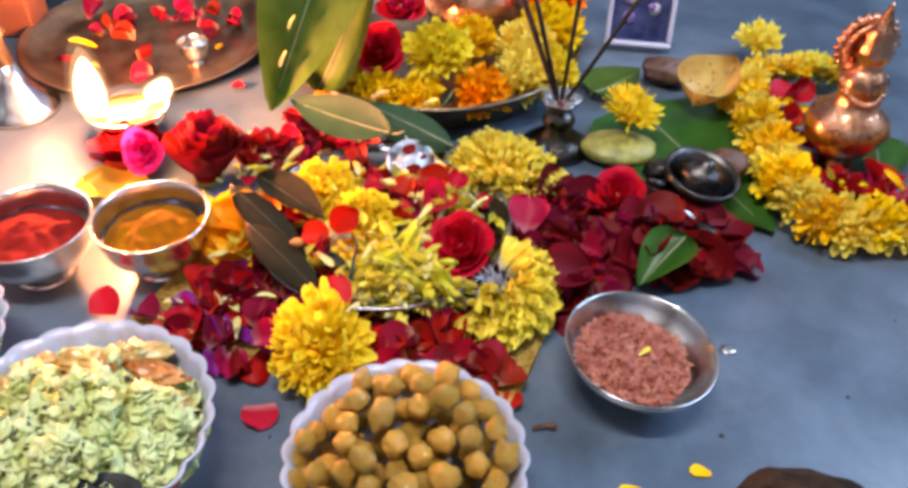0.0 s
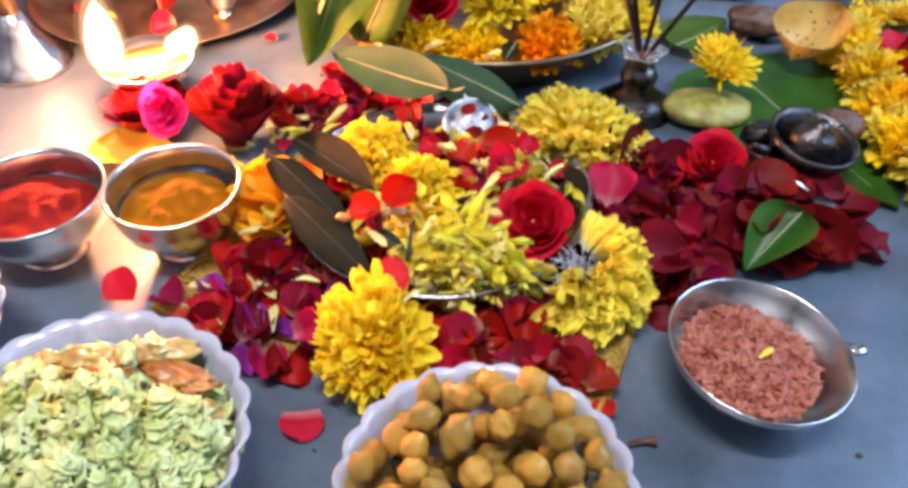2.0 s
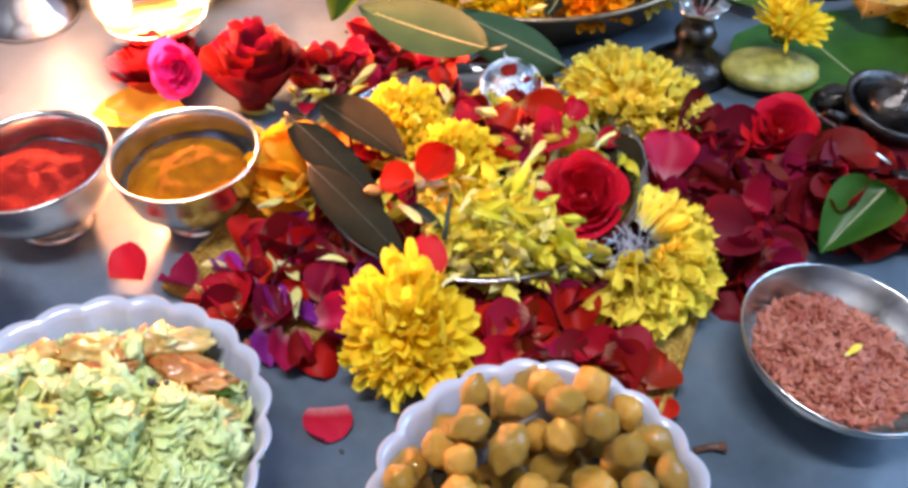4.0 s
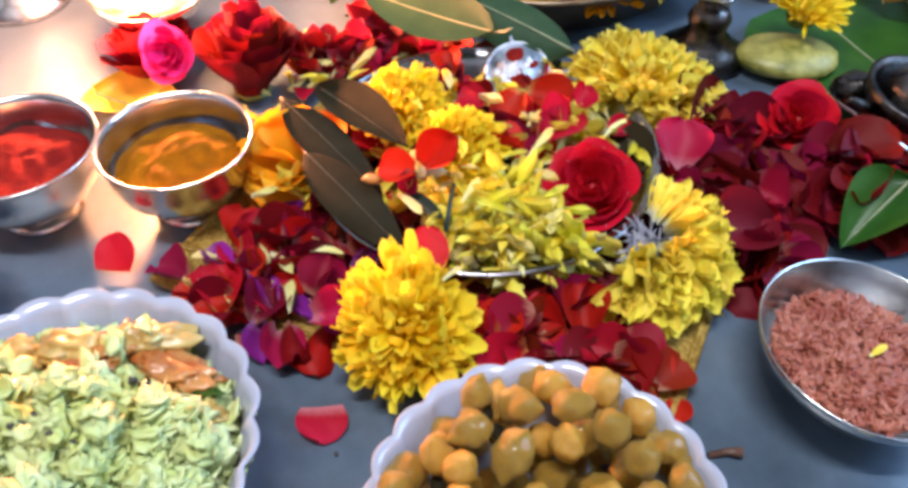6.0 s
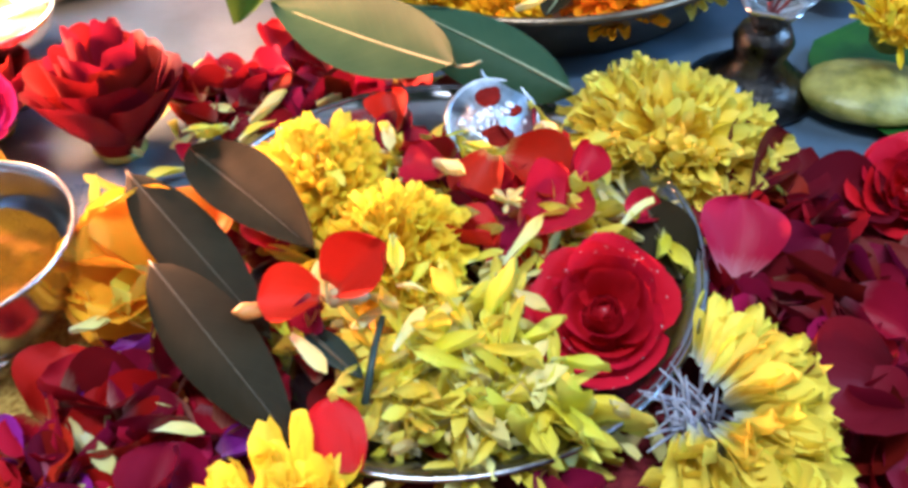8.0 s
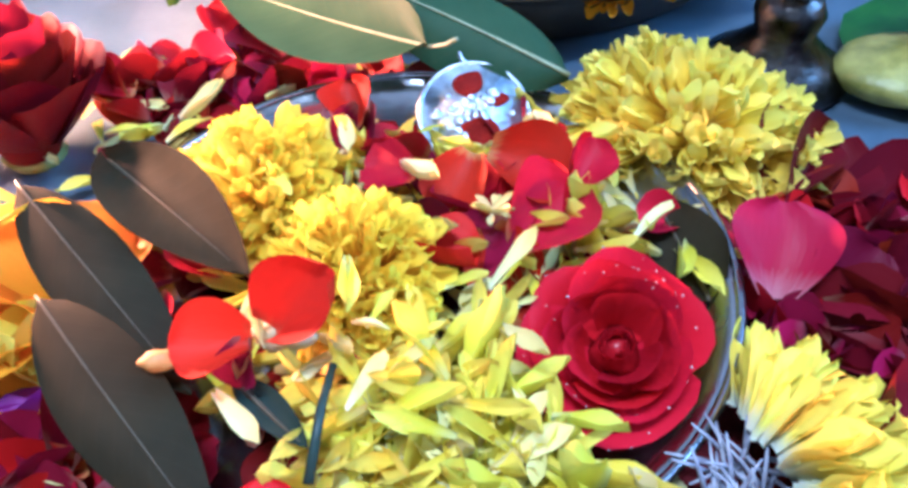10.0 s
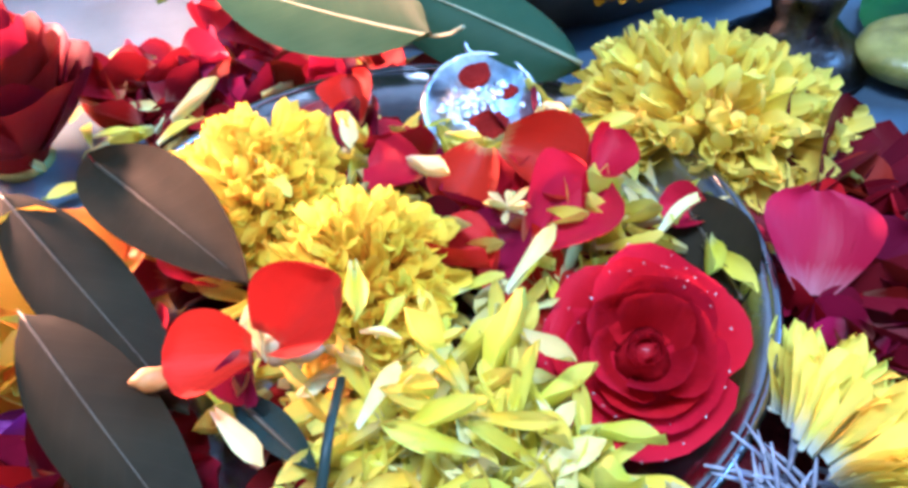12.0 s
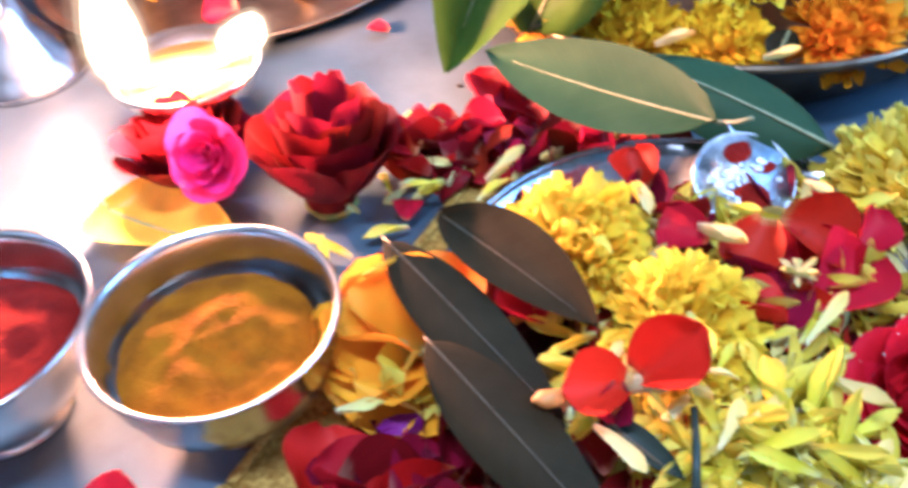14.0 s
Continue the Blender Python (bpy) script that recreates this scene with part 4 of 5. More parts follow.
petal_heap("petal_heap", "crimson and violet rose petals heaped beside the steel plate", (-0.11, 0.335, 0.004), [(-0.117, 0.318, 0.026, 0.018, -35), (-0.098, 0.338, 0.028, 0.022, 0), (-0.088, 0.312, 0.022, 0.014, -20)], [(WINE, 5), (MAG, 3), (VIO, 2.5), (RED, 2), (PALE, 2.4)], 105, 0.010, 26, 2, 0.006)
petal_heap("petal_heap", "dark red rose petals spread before the steel plate", (0.015, 0.30, 0.004), [(0.012, 0.302, 0.036, 0.017, -8), (0.036, 0.292, 0.020, 0.010, -30)], [(RED, 4), (WINE, 4), (MAG, 2)], 60, 0.008, 18, 3, 0.006)
petal_heap("petal_heap", "dark red rose petals between the plate and the silver ware", (0.10, 0.40, 0.004), [(0.092, 0.405, 0.022, 0.038, 5), (0.100, 0.366, 0.016, 0.018, 0), (0.084, 0.432, 0.020, 0.018, 0)], [(WINE, 5), (VELV, 5), (MAG, 0.7), (RED, 0.4), (PALE, 0.4)], 95, 0.013, 20, 4, 0.005, avoid=((0.0585, 0.4645, 0.036),))
petal_heap("petal_heap", "deep red rose petals heaped on a green leaf", (0.165, 0.41, 0.004), [(0.150, 0.412, 0.036, 0.020, 0), (0.188, 0.408, 0.025, 0.017, 10), (0.166, 0.400, 0.034, 0.012, 0)], [(VELV, 10), (WINE, 2), (RED, 0.5)], 84, 0.015, 16, 5, 0.005)
petal_heap("petal_heap", "red rose petals with stamens behind the steel plate", (-0.09, 0.495, 0.003), [(-0.088, 0.500, 0.032, 0.016, 25), (-0.118, 0.487, 0.016, 0.012, 0), (-0.055, 0.497, 0.02, 0.01, 0)], [(RED, 1.2), (WINE, 6), (MAG, 2), (PALE, 2.4), (YEL, 0.8)], 85, 0.012, 32, 6, 0.003)
petal_heap("petal_heap", "scattered red petals beside the silver cup", (0.10, 0.35, 0.002), [(0.103, 0.350, 0.012, 0.012, 0)], [(WINE, 2), (RED, 3)], 10, 0.005, 15, 7, 0.002)

# ---- what lies in the steel plate ----
petal_heap("yellow_petal_heap", "loose yellow-green chrysanthemum petals heaped in the plate", (-0.008, 0.355, 0.012), [(-0.008, 0.354, 0.034, 0.022, -8), (-0.010, 0.362, 0.020, 0.018, 0), (0.012, 0.352, 0.026, 0.013, 15)], [(YEL, 8), (PALE, 2.6)], 540, 0.025, 34, 11, 0.008, 0.8, avoid=((0.029, 0.378, 0.029), (0.06, 0.345, 0.024), (-0.044, 0.354, 0.011)))
petal_heap("yellow_petal_scatter", "loose yellow petals strewn over the plate", (-0.01, 0.42, 0.012), [(-0.018, 0.412, 0.050, 0.045, 0), (0.010, 0.425, 0.042, 0.040, 0), (0.028, 0.418, 0.018, 0.036, 0)], [(YEL, 7), (PALE, 3), (RED, 0.7)], 340, 0.014, 35, 12, 0.0085, 0.5, avoid=((0.030, 0.379, 0.027), (0.06, 0.345, 0.022)))
petal_heap("petal_bed", "red and yellow petals covering the bottom of the plate", (-0.02, 0.41, 0.008), [(-0.022, 0.405, 0.066, 0.066, 0)], [(RED, 2), (WINE, 3), (YEL, 3), (PALE, 1)], 120, 0.006, 20, 13, 0.0075, 0.3, avoid=((0.030, 0.379, 0.022),))


def mum_in(p, normal, r, key, mat, label, **kw):
    return chrysanthemum(p, normal, r, key, M[mat], label, "yellow chrysanthemums", **kw)


mum_in((-0.0605, 0.4235, 0.024), (-0.1, -0.35, 1), 0.0212, "y1", "yellow", "fluffy bright yellow chrysanthemum lying in the plate", n=280, seed=3, width=0.30, length=0.80, hollow=0.36, messy=1.3)
mum_in((-0.030, 0.393, 0.026), (0.15, -0.35, 1), 0.0200, "y2", "yellow", "fluffy yellow chrysanthemum beside fallen rose petals", n=280, seed=4, width=0.30, length=0.80, hollow=0.36, messy=1.3)
mum_in((0.0585, 0.4645, 0.013), (0.05, -0.2, 1), 0.0355, "y3", "lemon", "wide lemon yellow chrysanthemum on the plate rim", n=440, seed=5, width=0.30, lo=-12, flat=0.85, length=0.62, hollow=0.50, messy=1.3, stretch=(1.06, 0.76), spin=-42)
mum_in((-0.0435, 0.297, 0.018), (0.0, -0.25, 1), 0.0245, "y4", "yellow", "large golden yellow chrysanthemum lying before the plate", n=400, seed=6, width=0.30, lo=-20, length=0.76, hollow=0.45, flat=0.85, messy=2.5, stretch=(0.92, 1.06), spin=12)


def torn_chrysanthemum():
    """A flower on its side: petals fan out from a tuft of pale roots."""
    ob = thing("torn_chrysanthemum", pose(0.049, 0.347, 0.017), "torn yellow chrysanthemum showing its pale petal roots", "flower", "yellow chrysanthemums")
    rng = random.Random(31)
    meshes = strap_meshes("torn", M["whiteroot"], 1.0, 0.30, (0.5, -0.7, 1.0, -1.0, 0.1), cup=0.7, ruffle=0.34, nv=8)
    for i in range(330):
        upper = i % 5 < 2
        az = rng.uniform(14, 76) if upper else rng.uniform(-112, 18)
        f = math.sqrt(rng.random())
        a = radians(az)
        start = 0.006 + 0.016 * f
        ln = rng.uniform(0.015, 0.023) * (0.95 if upper else 1.0)
        e = radians(34 - 52 * f + rng.uniform(-22, 22))
        d = Vector((math.cos(e) * math.cos(a), math.cos(e) * math.sin(a), math.sin(e)))
        root = Vector((math.cos(a) * start, math.sin(a) * start, 0.011 * (1 - f * f)))
        m = Matrix.Translation(root) @ d.to_track_quat("Y", "Z").to_matrix().to_4x4() @ Matrix.Rotation(rng.uniform(-0.9, 0.9), 4, "Y") @ Matrix.Diagonal((ln, ln, ln, 1))
        part("petal", meshes[i % 5], None, ob, m=m)
    for i in range(64):
        d = Vector((rng.uniform(-1.2, 0.6), rng.uniform(-1, 0.8), rng.uniform(0.1, 1.0))).normalized()
        part("root_thread", tube([(0, 0, 0), d * 0.007, d * 0.013 + Vector((0, 0, -0.001))], [0.0006, 0.0005, 0.0002], 5), M["root_grey"], ob, "pale petal root", m=Matrix.Translation((rng.uniform(-0.004, 0.01), rng.uniform(-0.012, 0.008), 0.002)))


torn_chrysanthemum()

dewy = rose((0.0302, 0.3815, 0.0172), (-0.10, -0.52, 1), 0.0213, M["rose"], "fresh crimson rose with dewy petals in the plate", "red roses", n=21, seed=2, height=0.90, heart=0.30, deep=True)


def dew(ob, n, seed):
    """Tiny water drops along the petals' lips."""
    rng = random.Random(seed)
    me = mesh_of(blob(1.0, (1, 1, 0.7), 0.1, 2, 3, 2), M["dew"], name="dew_drop")
    petals = [c for c in ob.children if c.name.startswith("petal") and len(c.data.vertices) > 8][-10:]
    for _ in range(n):
        c = rng.choice(petals)
        tops = sorted((c.matrix_basis @ v.co for v in c.data.vertices), key=lambda q: -q.z)
        s = rng.uniform(0.00012, 0.00028)
        part("dew_drop", me, None, ob, m=Matrix.Translation(tops[rng.randrange(max(4, len(tops) // 5))] + Vector((0, 0, s * 0.3))) @ Matrix.Diagonal((s, s, s, 1)))


dew(dewy, 60, 8)
rose((0.134, 0.445, 0.012), (-0.2, -0.5, 1), 0.0195, M["rose"], "red rose lying on a green leaf", "red roses", n=22, seed=3)


def big_petals():
    """Single large rose petals that can be told apart."""
    spots = ((-0.008, 0.426, 0.029, 170, 0.98, -0.1, "red"),
             (0.009, 0.431, 0.031, -120, 1.1, 0.1, "red"),
             (0.013, 0.415, 0.026, -70, 1.1, 0.2, "red"),
             (0.023, 0.433, 0.028, -40, 0.72, 0.2, "red"),
             (-0.002, 0.41, 0.021, 150, 1.15, 0, "wine"),
             (0.003, 0.408, 0.019, -160, 1.0, 0, "red"),
             (-0.041, 0.46, 0.027, 10, 0.72, 0, "red"),
             (-0.037, 0.454, 0.022, 185, 0.85, 0, "wine"),
             (-0.028, 0.434, 0.026, 100, 0.9, -0.2, "red"),
             (0.044, 0.425, 0.02, 60, 0.6, 0.2, "red"),
             (-0.015, 0.417, 0.02, 60, 0.8, 0, "wine"),
             (-0.0375, 0.3300, 0.0310, 8, 0.95, 0.0, "plain"))
    kinds = {"red": RED, "wine": WINE, "plain": FLAT}
    for i, (x, y, z, spin, k, nx, kind) in enumerate(spots):
        solo("rose_petal", kinds[kind][i % 4], None, facing((x, y - 0.001, z), (nx, -0.45, 0.85), spin) @ pose(0, -0.0095 * k, 0) @ Matrix.Diagonal((k, k, k, 1)), "large bright red rose petal among yellow petals", "petal", "large rose petals")
    st = thing("petal_stamen", pose(0.001, 0.412, 0.031), "small white tuft of stamens on red petals", "stamen")
    for k in range(9):
        part("filament", PALE[k % 4], None, st, m=pose(0, 0, 0, 25, 0, 40 * k + 13 * (k % 3)) @ Matrix.Diagonal((0.45, 0.42, 0.45, 1)))
    for x, y, z, rx, ry, rz, mat in ((0.070, 0.404, 0.021, 34, 4, -8, "magenta"), (0.084, 0.402, 0.014, 30, 25, -40, "wine")):
        solo("rose_petal", loose_meshes("wide" + mat, M[mat], 0.026, 0.027, round_petal, cup=0.3, nu=8, nv=12)[1], None, pose(x, y, z, rx, ry, rz) @ pose(0, -0.006, 0), "broad magenta rose petal beside the plate rim", "petal", "large rose petals")
    dark = loose_meshes("flatdark", M["magenta"], 0.0150, 0.0185, blunt_petal, cup=0.05, curl=0.15, nu=8, nv=12)
    for x, y, rz, label in ((-0.176, 0.338, 0, "bright red rose petal lying on the stone floor"), (-0.071, 0.262, 190, "dark red rose petal lying on the stone floor")):
        solo("rose_petal", (FLAT if rz == 0 else dark)[2], None, pose(x, y, 0.0025, 0, 0, rz) @ (pose(0, -0.008, 0, 34, 0, 0) if rz == 0 else pose(0, -0.008, 0)), label, "petal", "large rose petals")
    for x, y in ((-0.151, 0.585), (-0.128, 0.428), (0.060, 0.283), (-0.119, 0.455)):
        solo("rose_petal", RED[0], None, pose(x, y, 0.004, 5, 0, x * 9000) @ Matrix.Diagonal((0.6, 0.6, 0.6, 1)), "small red petal on the stone floor", "petal", "large rose petals")


big_petals()


def top_petals():
    """Single pale petals lying on top of the heap."""
    spots = ((-0.091, 0.441, 0.027, -32.0, 0.0247),
             (-0.042, 0.45, 0.03, -166.0, 0.0289),
             (0.018, 0.443, 0.027, -80.0, 0.0173),
             (-0.024, 0.431, 0.029, -144.0, 0.0186),
             (-0.061, 0.427, 0.034, -137.0, 0.0219),
             (-0.054, 0.357, 0.031, -133.0, 0.0205),
             (0.014, 0.355, 0.029, -110.0, 0.0149),
             (0.002, 0.376, 0.031, -137.0, 0.0177),
             (0.001, 0.371, 0.029, -143.0, 0.01),
             (0.036, 0.409, 0.026, -43.0, 0.0177),
             (-0.015, 0.442, 0.029, -125.0, 0.0122),
             (0.011, 0.456, 0.028, -150.0, 0.0139),
             (0.029, 0.446, 0.026, -166.0, 0.0247),
             (0.029, 0.427, 0.025, -162.0, 0.0126),
             (-0.025, 0.373, 0.033, -29.0, 0.0103),
             (-0.019, 0.358, 0.035, -58.0, 0.013),
             (-0.007, 0.353, 0.033, -139.0, 0.0106),
             (-0.026, 0.352, 0.034, -25.0, 0.0166),
             (-0.014, 0.369, 0.035, -67.0, 0.0076),
             (0.001, 0.39, 0.027, -38.0, 0.0178),
             (-0.01, 0.391, 0.026, -56.0, 0.0144),
             (0.006, 0.362, 0.03, -162.0, 0.0126),
             (-0.031, 0.389, 0.037, -171.0, 0.0192),
             (0.005, 0.385, 0.027, -74.0, 0.0073),
             (-0.122, 0.463, 0.012, -73.0, 0.0168),
             (-0.147, 0.462, 0.004, -120.0, 0.0139))
    strays = ((-0.088, 0.334, 0.018, -83.0, 0.0161),
              (-0.105, 0.332, 0.017, -130.0, 0.017),
              (-0.091, 0.304, 0.014, 8.0, 0.0141),
              (-0.089, 0.449, 0.028, -50.0, 0.0156),
              (-0.125, 0.472, 0.006, -68.0, 0.0108),
              (-0.03, 0.309, 0.034, -45.0, 0.0085),
              (-0.106, 0.47, 0.008, -39.0, 0.0064),
              (-0.12, 0.362, 0.02, -86.0, 0.013),
              (-0.093, 0.344, 0.017, -90.0, 0.009),
              (0.04, 0.353, 0.012, -169.0, 0.0163))
    for i, (x, y, z, rz, long) in enumerate(strays):
        k = max(0.6, min(1.2, long / 0.0165))
        solo("yellow_petal", PALE[i % 4], None, pose(x, y, z, 4, 12 * (i % 3 - 1), rz) @ Matrix.Diagonal((k * 1.15, k, k, 1)), "pale greenish petal strewn over red petals", "petal", "pale petals in the plate")
    for i, (x, y, z, rz, long) in enumerate(spots):
        k = min(long, 0.0190) / 0.0175
        solo("yellow_petal", (PALE if i % 2 else YEL)[i % 4], None, pose(x, y, z, 6, 10 * (i % 3 - 1), rz) @ Matrix.Diagonal((k, k, k, 1)), "pale yellow petal on top of the flower heap", "petal", "pale petals in the plate")

top_petals()


def broken_bud(p, rz, label):
    """A small torn rose head: two red petals round a pale base."""
    ob = thing("rose_bud", pose(*p, 30, 0, rz), label, "flower bud")
    bud = loose_meshes("bud", M["plain_red"], 0.0172, 0.0180, round_petal, cup=0.4, nu=8, nv=12)
    part("calyx", blob(0.0042, (1.9, 0.8, 0.7), 0.3, 2, 3), M["bud"], ob, m=pose(0.004, 0.002, -0.004, 0, -15, 0))
    part("petal", bud[2], None, ob, "pinkish red outer petal", m=pose(-0.0010, -0.001, 0.001, 18, 20, 106) @ Matrix.Diagonal((0.88, 0.9, 0.9, 1)))
    part("petal", bud[3], None, ob, m=pose(0.0030, 0.0025, -0.001, 26, -12, -58) @ Matrix.Diagonal((1.12, 1.05, 1, 1)))
    part("petal_tip", blob(0.0026, (1.7, 0.9, 0.8), 0.2, 2, 5), M["peach_tip"], ob, "orange dried petal tip", m=pose(-0.0185, -0.005, 0.0035, 0, 15, 12))
    part("inner_petal", WINE[1], None, ob, m=pose(-0.002, 0.001, 0.001, -18, 10, 172) @ Matrix.Diagonal((0.55, 0.62, 0.6, 1)))
    for k in range(9):
        part("sepal", PALE[k % 4], None, ob, m=pose(-0.010 + 0.0035 * k, 0.005 - 0.0018 * (k % 4), -0.005, 10 + 4 * k, 30 - 12 * k, (-40 + 17 * k) if k % 2 else 160 + 9 * k) @ Matrix.Diagonal((0.7, 0.62, 0.7, 1)))


broken_bud((-0.0460, 0.3660, 0.0370), 0, "torn red rosebud with a pale broken base")


def coin():
    ob = thing("silver_coin_pendant", facing((-0.006, 0.4625, 0.0235), (0.05, -0.5, 0.87)) @ Matrix.Rotation(radians(0), 4, "Z"), "round silver coin pendant marked with red powder", "pendant")
    r = 0.0162
    part("disc", lathe([(0, -0.0008), (r, -0.0008), (r, 0.0006), (0, 0.0006)], 64), M["coin"], ob)
    part("rim", lathe([(r * 0.95, 0.0005), (r * 1.03, -0.0009), (r * 1.05, 0.0003), (r * 1.0, 0.0014), (r * 0.95, 0.0005)], 64), M["coin"], ob)
    rng = random.Random(9)
    for i in range(26):
        a, d = rng.uniform(0, 6.28), r * 0.72 * math.sqrt(rng.random())
        part("relief", blob(rng.uniform(0.0010, 0.0024), (1, 1, 0.45), 0.5, 2, i, 2), M["coin"], ob, m=pose(d * math.cos(a), d * math.sin(a), 0.0007))
    for i, (x, y, s) in enumerate(((-0.0005, 0.0095, 0.0045), (0.002, -0.006, 0.006), (0.008, 0.004, 0.0025))):
        part("vermilion_mark", blob(s, (1, 0.9, 0.22), 0.4, 1.1, i + 5, 3), M["kumkum"], ob, "dab of red powder", m=pose(x, y, 0.0010))
    pts = [(0.0032 * math.cos(t), r + 0.0032 + 0.0032 * math.sin(t), 0) for t in (k * math.pi / 8 for k in range(17))]
    part("loop", tube(pts, 0.0008, 6), M["coin"], ob)


coin()

# dark leaves over the plate's edge, fresh leaves at its back
leaf((-0.1145, 0.4080, 0.041), (-0.0600, 0.3580, 0.029), 0.0200, M["leaf_dark"], "dark brownish green mango leaf laid over the plate rim", curl=-0.12, cup=-0.12, rib=M["rib_dark"], seed=2, turn=10, thick=0.00035)
leaf((-0.0975, 0.3760, 0.037), (-0.0465, 0.3265, 0.029), 0.0215, M["leaf_dark"], "broad dark mango leaf beside the rosebud", curl=-0.2, cup=-0.12, rib=M["rib_dark"], seed=3, turn=12, thick=0.00035)
leaf((-0.1000, 0.4250, 0.0345), (-0.0530, 0.3860, 0.0335), 0.0230, M["leaf_dark"], "dull brownish leaf with a folded edge", curl=-0.15, cup=0.30, rib=M["rib_dark"], seed=4, turn=10, thick=0.00035)
leaf((-0.018, 0.461, 0.047), (-0.096, 0.516, 0.036), 0.0320, M["leaf"], "smooth green leaf with a pale midrib", curl=0.25, cup=0.15, stem=0.012, seed=5, turn=-32, thick=0.0006)
leaf((0.022, 0.472, 0.031), (-0.046, 0.503, 0.046), 0.030, M["leaf"], "smooth green leaf leaning on the brass plate", curl=-0.2, cup=-0.2, seed=6, turn=-24)
leaf((0.055, 0.398, 0.016), (0.044, 0.430, 0.021), 0.022, M["leaf_dark"], "small dark leaf against the plate wall", curl=0.2, rib=M["rib_dark"], seed=7, turn=-30)
leaf((-0.052, 0.362, 0.029), (-0.033, 0.346, 0.029), 0.0078, M["leaf_blue"], "small bluish green leaf under the rosebud", curl=0.3, cup=0.3, rib=M["rib_dark"], seed=8)
solo("flower_stalk", tube([(-0.0305, 0.363, 0.034), (-0.0310, 0.352, 0.035), (-0.0315, 0.338, 0.031)], [0.0009, 0.0010, 0.0011], 8), M["leaf_blue"], pose(0, 0, 0), "thin grey-green flower stalk in the petal heap", "stalk")


def orange_bloom():
    """A crumpled orange flower: broad soft petals."""
    ob = thing("orange_flower", pose(-0.112, 0.392, 0.010), "crumpled orange flower with broad soft petals", "flower")
    me = [mesh_of(sheet(0.030, 0.040, round_petal, cup=0.22, curl=c, ruffle=0.13, nu=10, nv=10, seed=i + 40), M["peach"], name="petal") for i, c in enumerate((-0.5, -0.7, -0.35, -0.6))]
    me2 = [mesh_of(sheet(0.026, 0.022, round_petal, cup=0.4, curl=c, ruffle=0.18, nu=6, nv=6, seed=i + 60), M["loose"], name="petal") for i, c in enumerate((0.4, -0.3))]
    for i, (az, el, k) in enumerate(((170, 50, 0), (215, 40, 1), (130, 42, 2), (250, 22, 3), (95, 28, 0), (190, 62, 1), (150, 64, 2), (235, 44, 0))):
        part("petal", me[k], None, ob, m=Matrix.Translation((0.0085, -0.002, 0.001)) @ euler(0, 0, az - 90) @ euler(el, (i % 3 - 1) * 14, 0))
    for i, (az, el) in enumerate(((268, 14), (288, 22), (256, 12))):
        part("petal", me2[i % 2], None, ob, "pale yellow petal", m=Matrix.Translation((0.008, -0.004 if az > 180 else 0.018, 0.003)) @ euler(0, 0, az - 90) @ euler(el, (i - 1) * 18, 0))


orange_bloom()

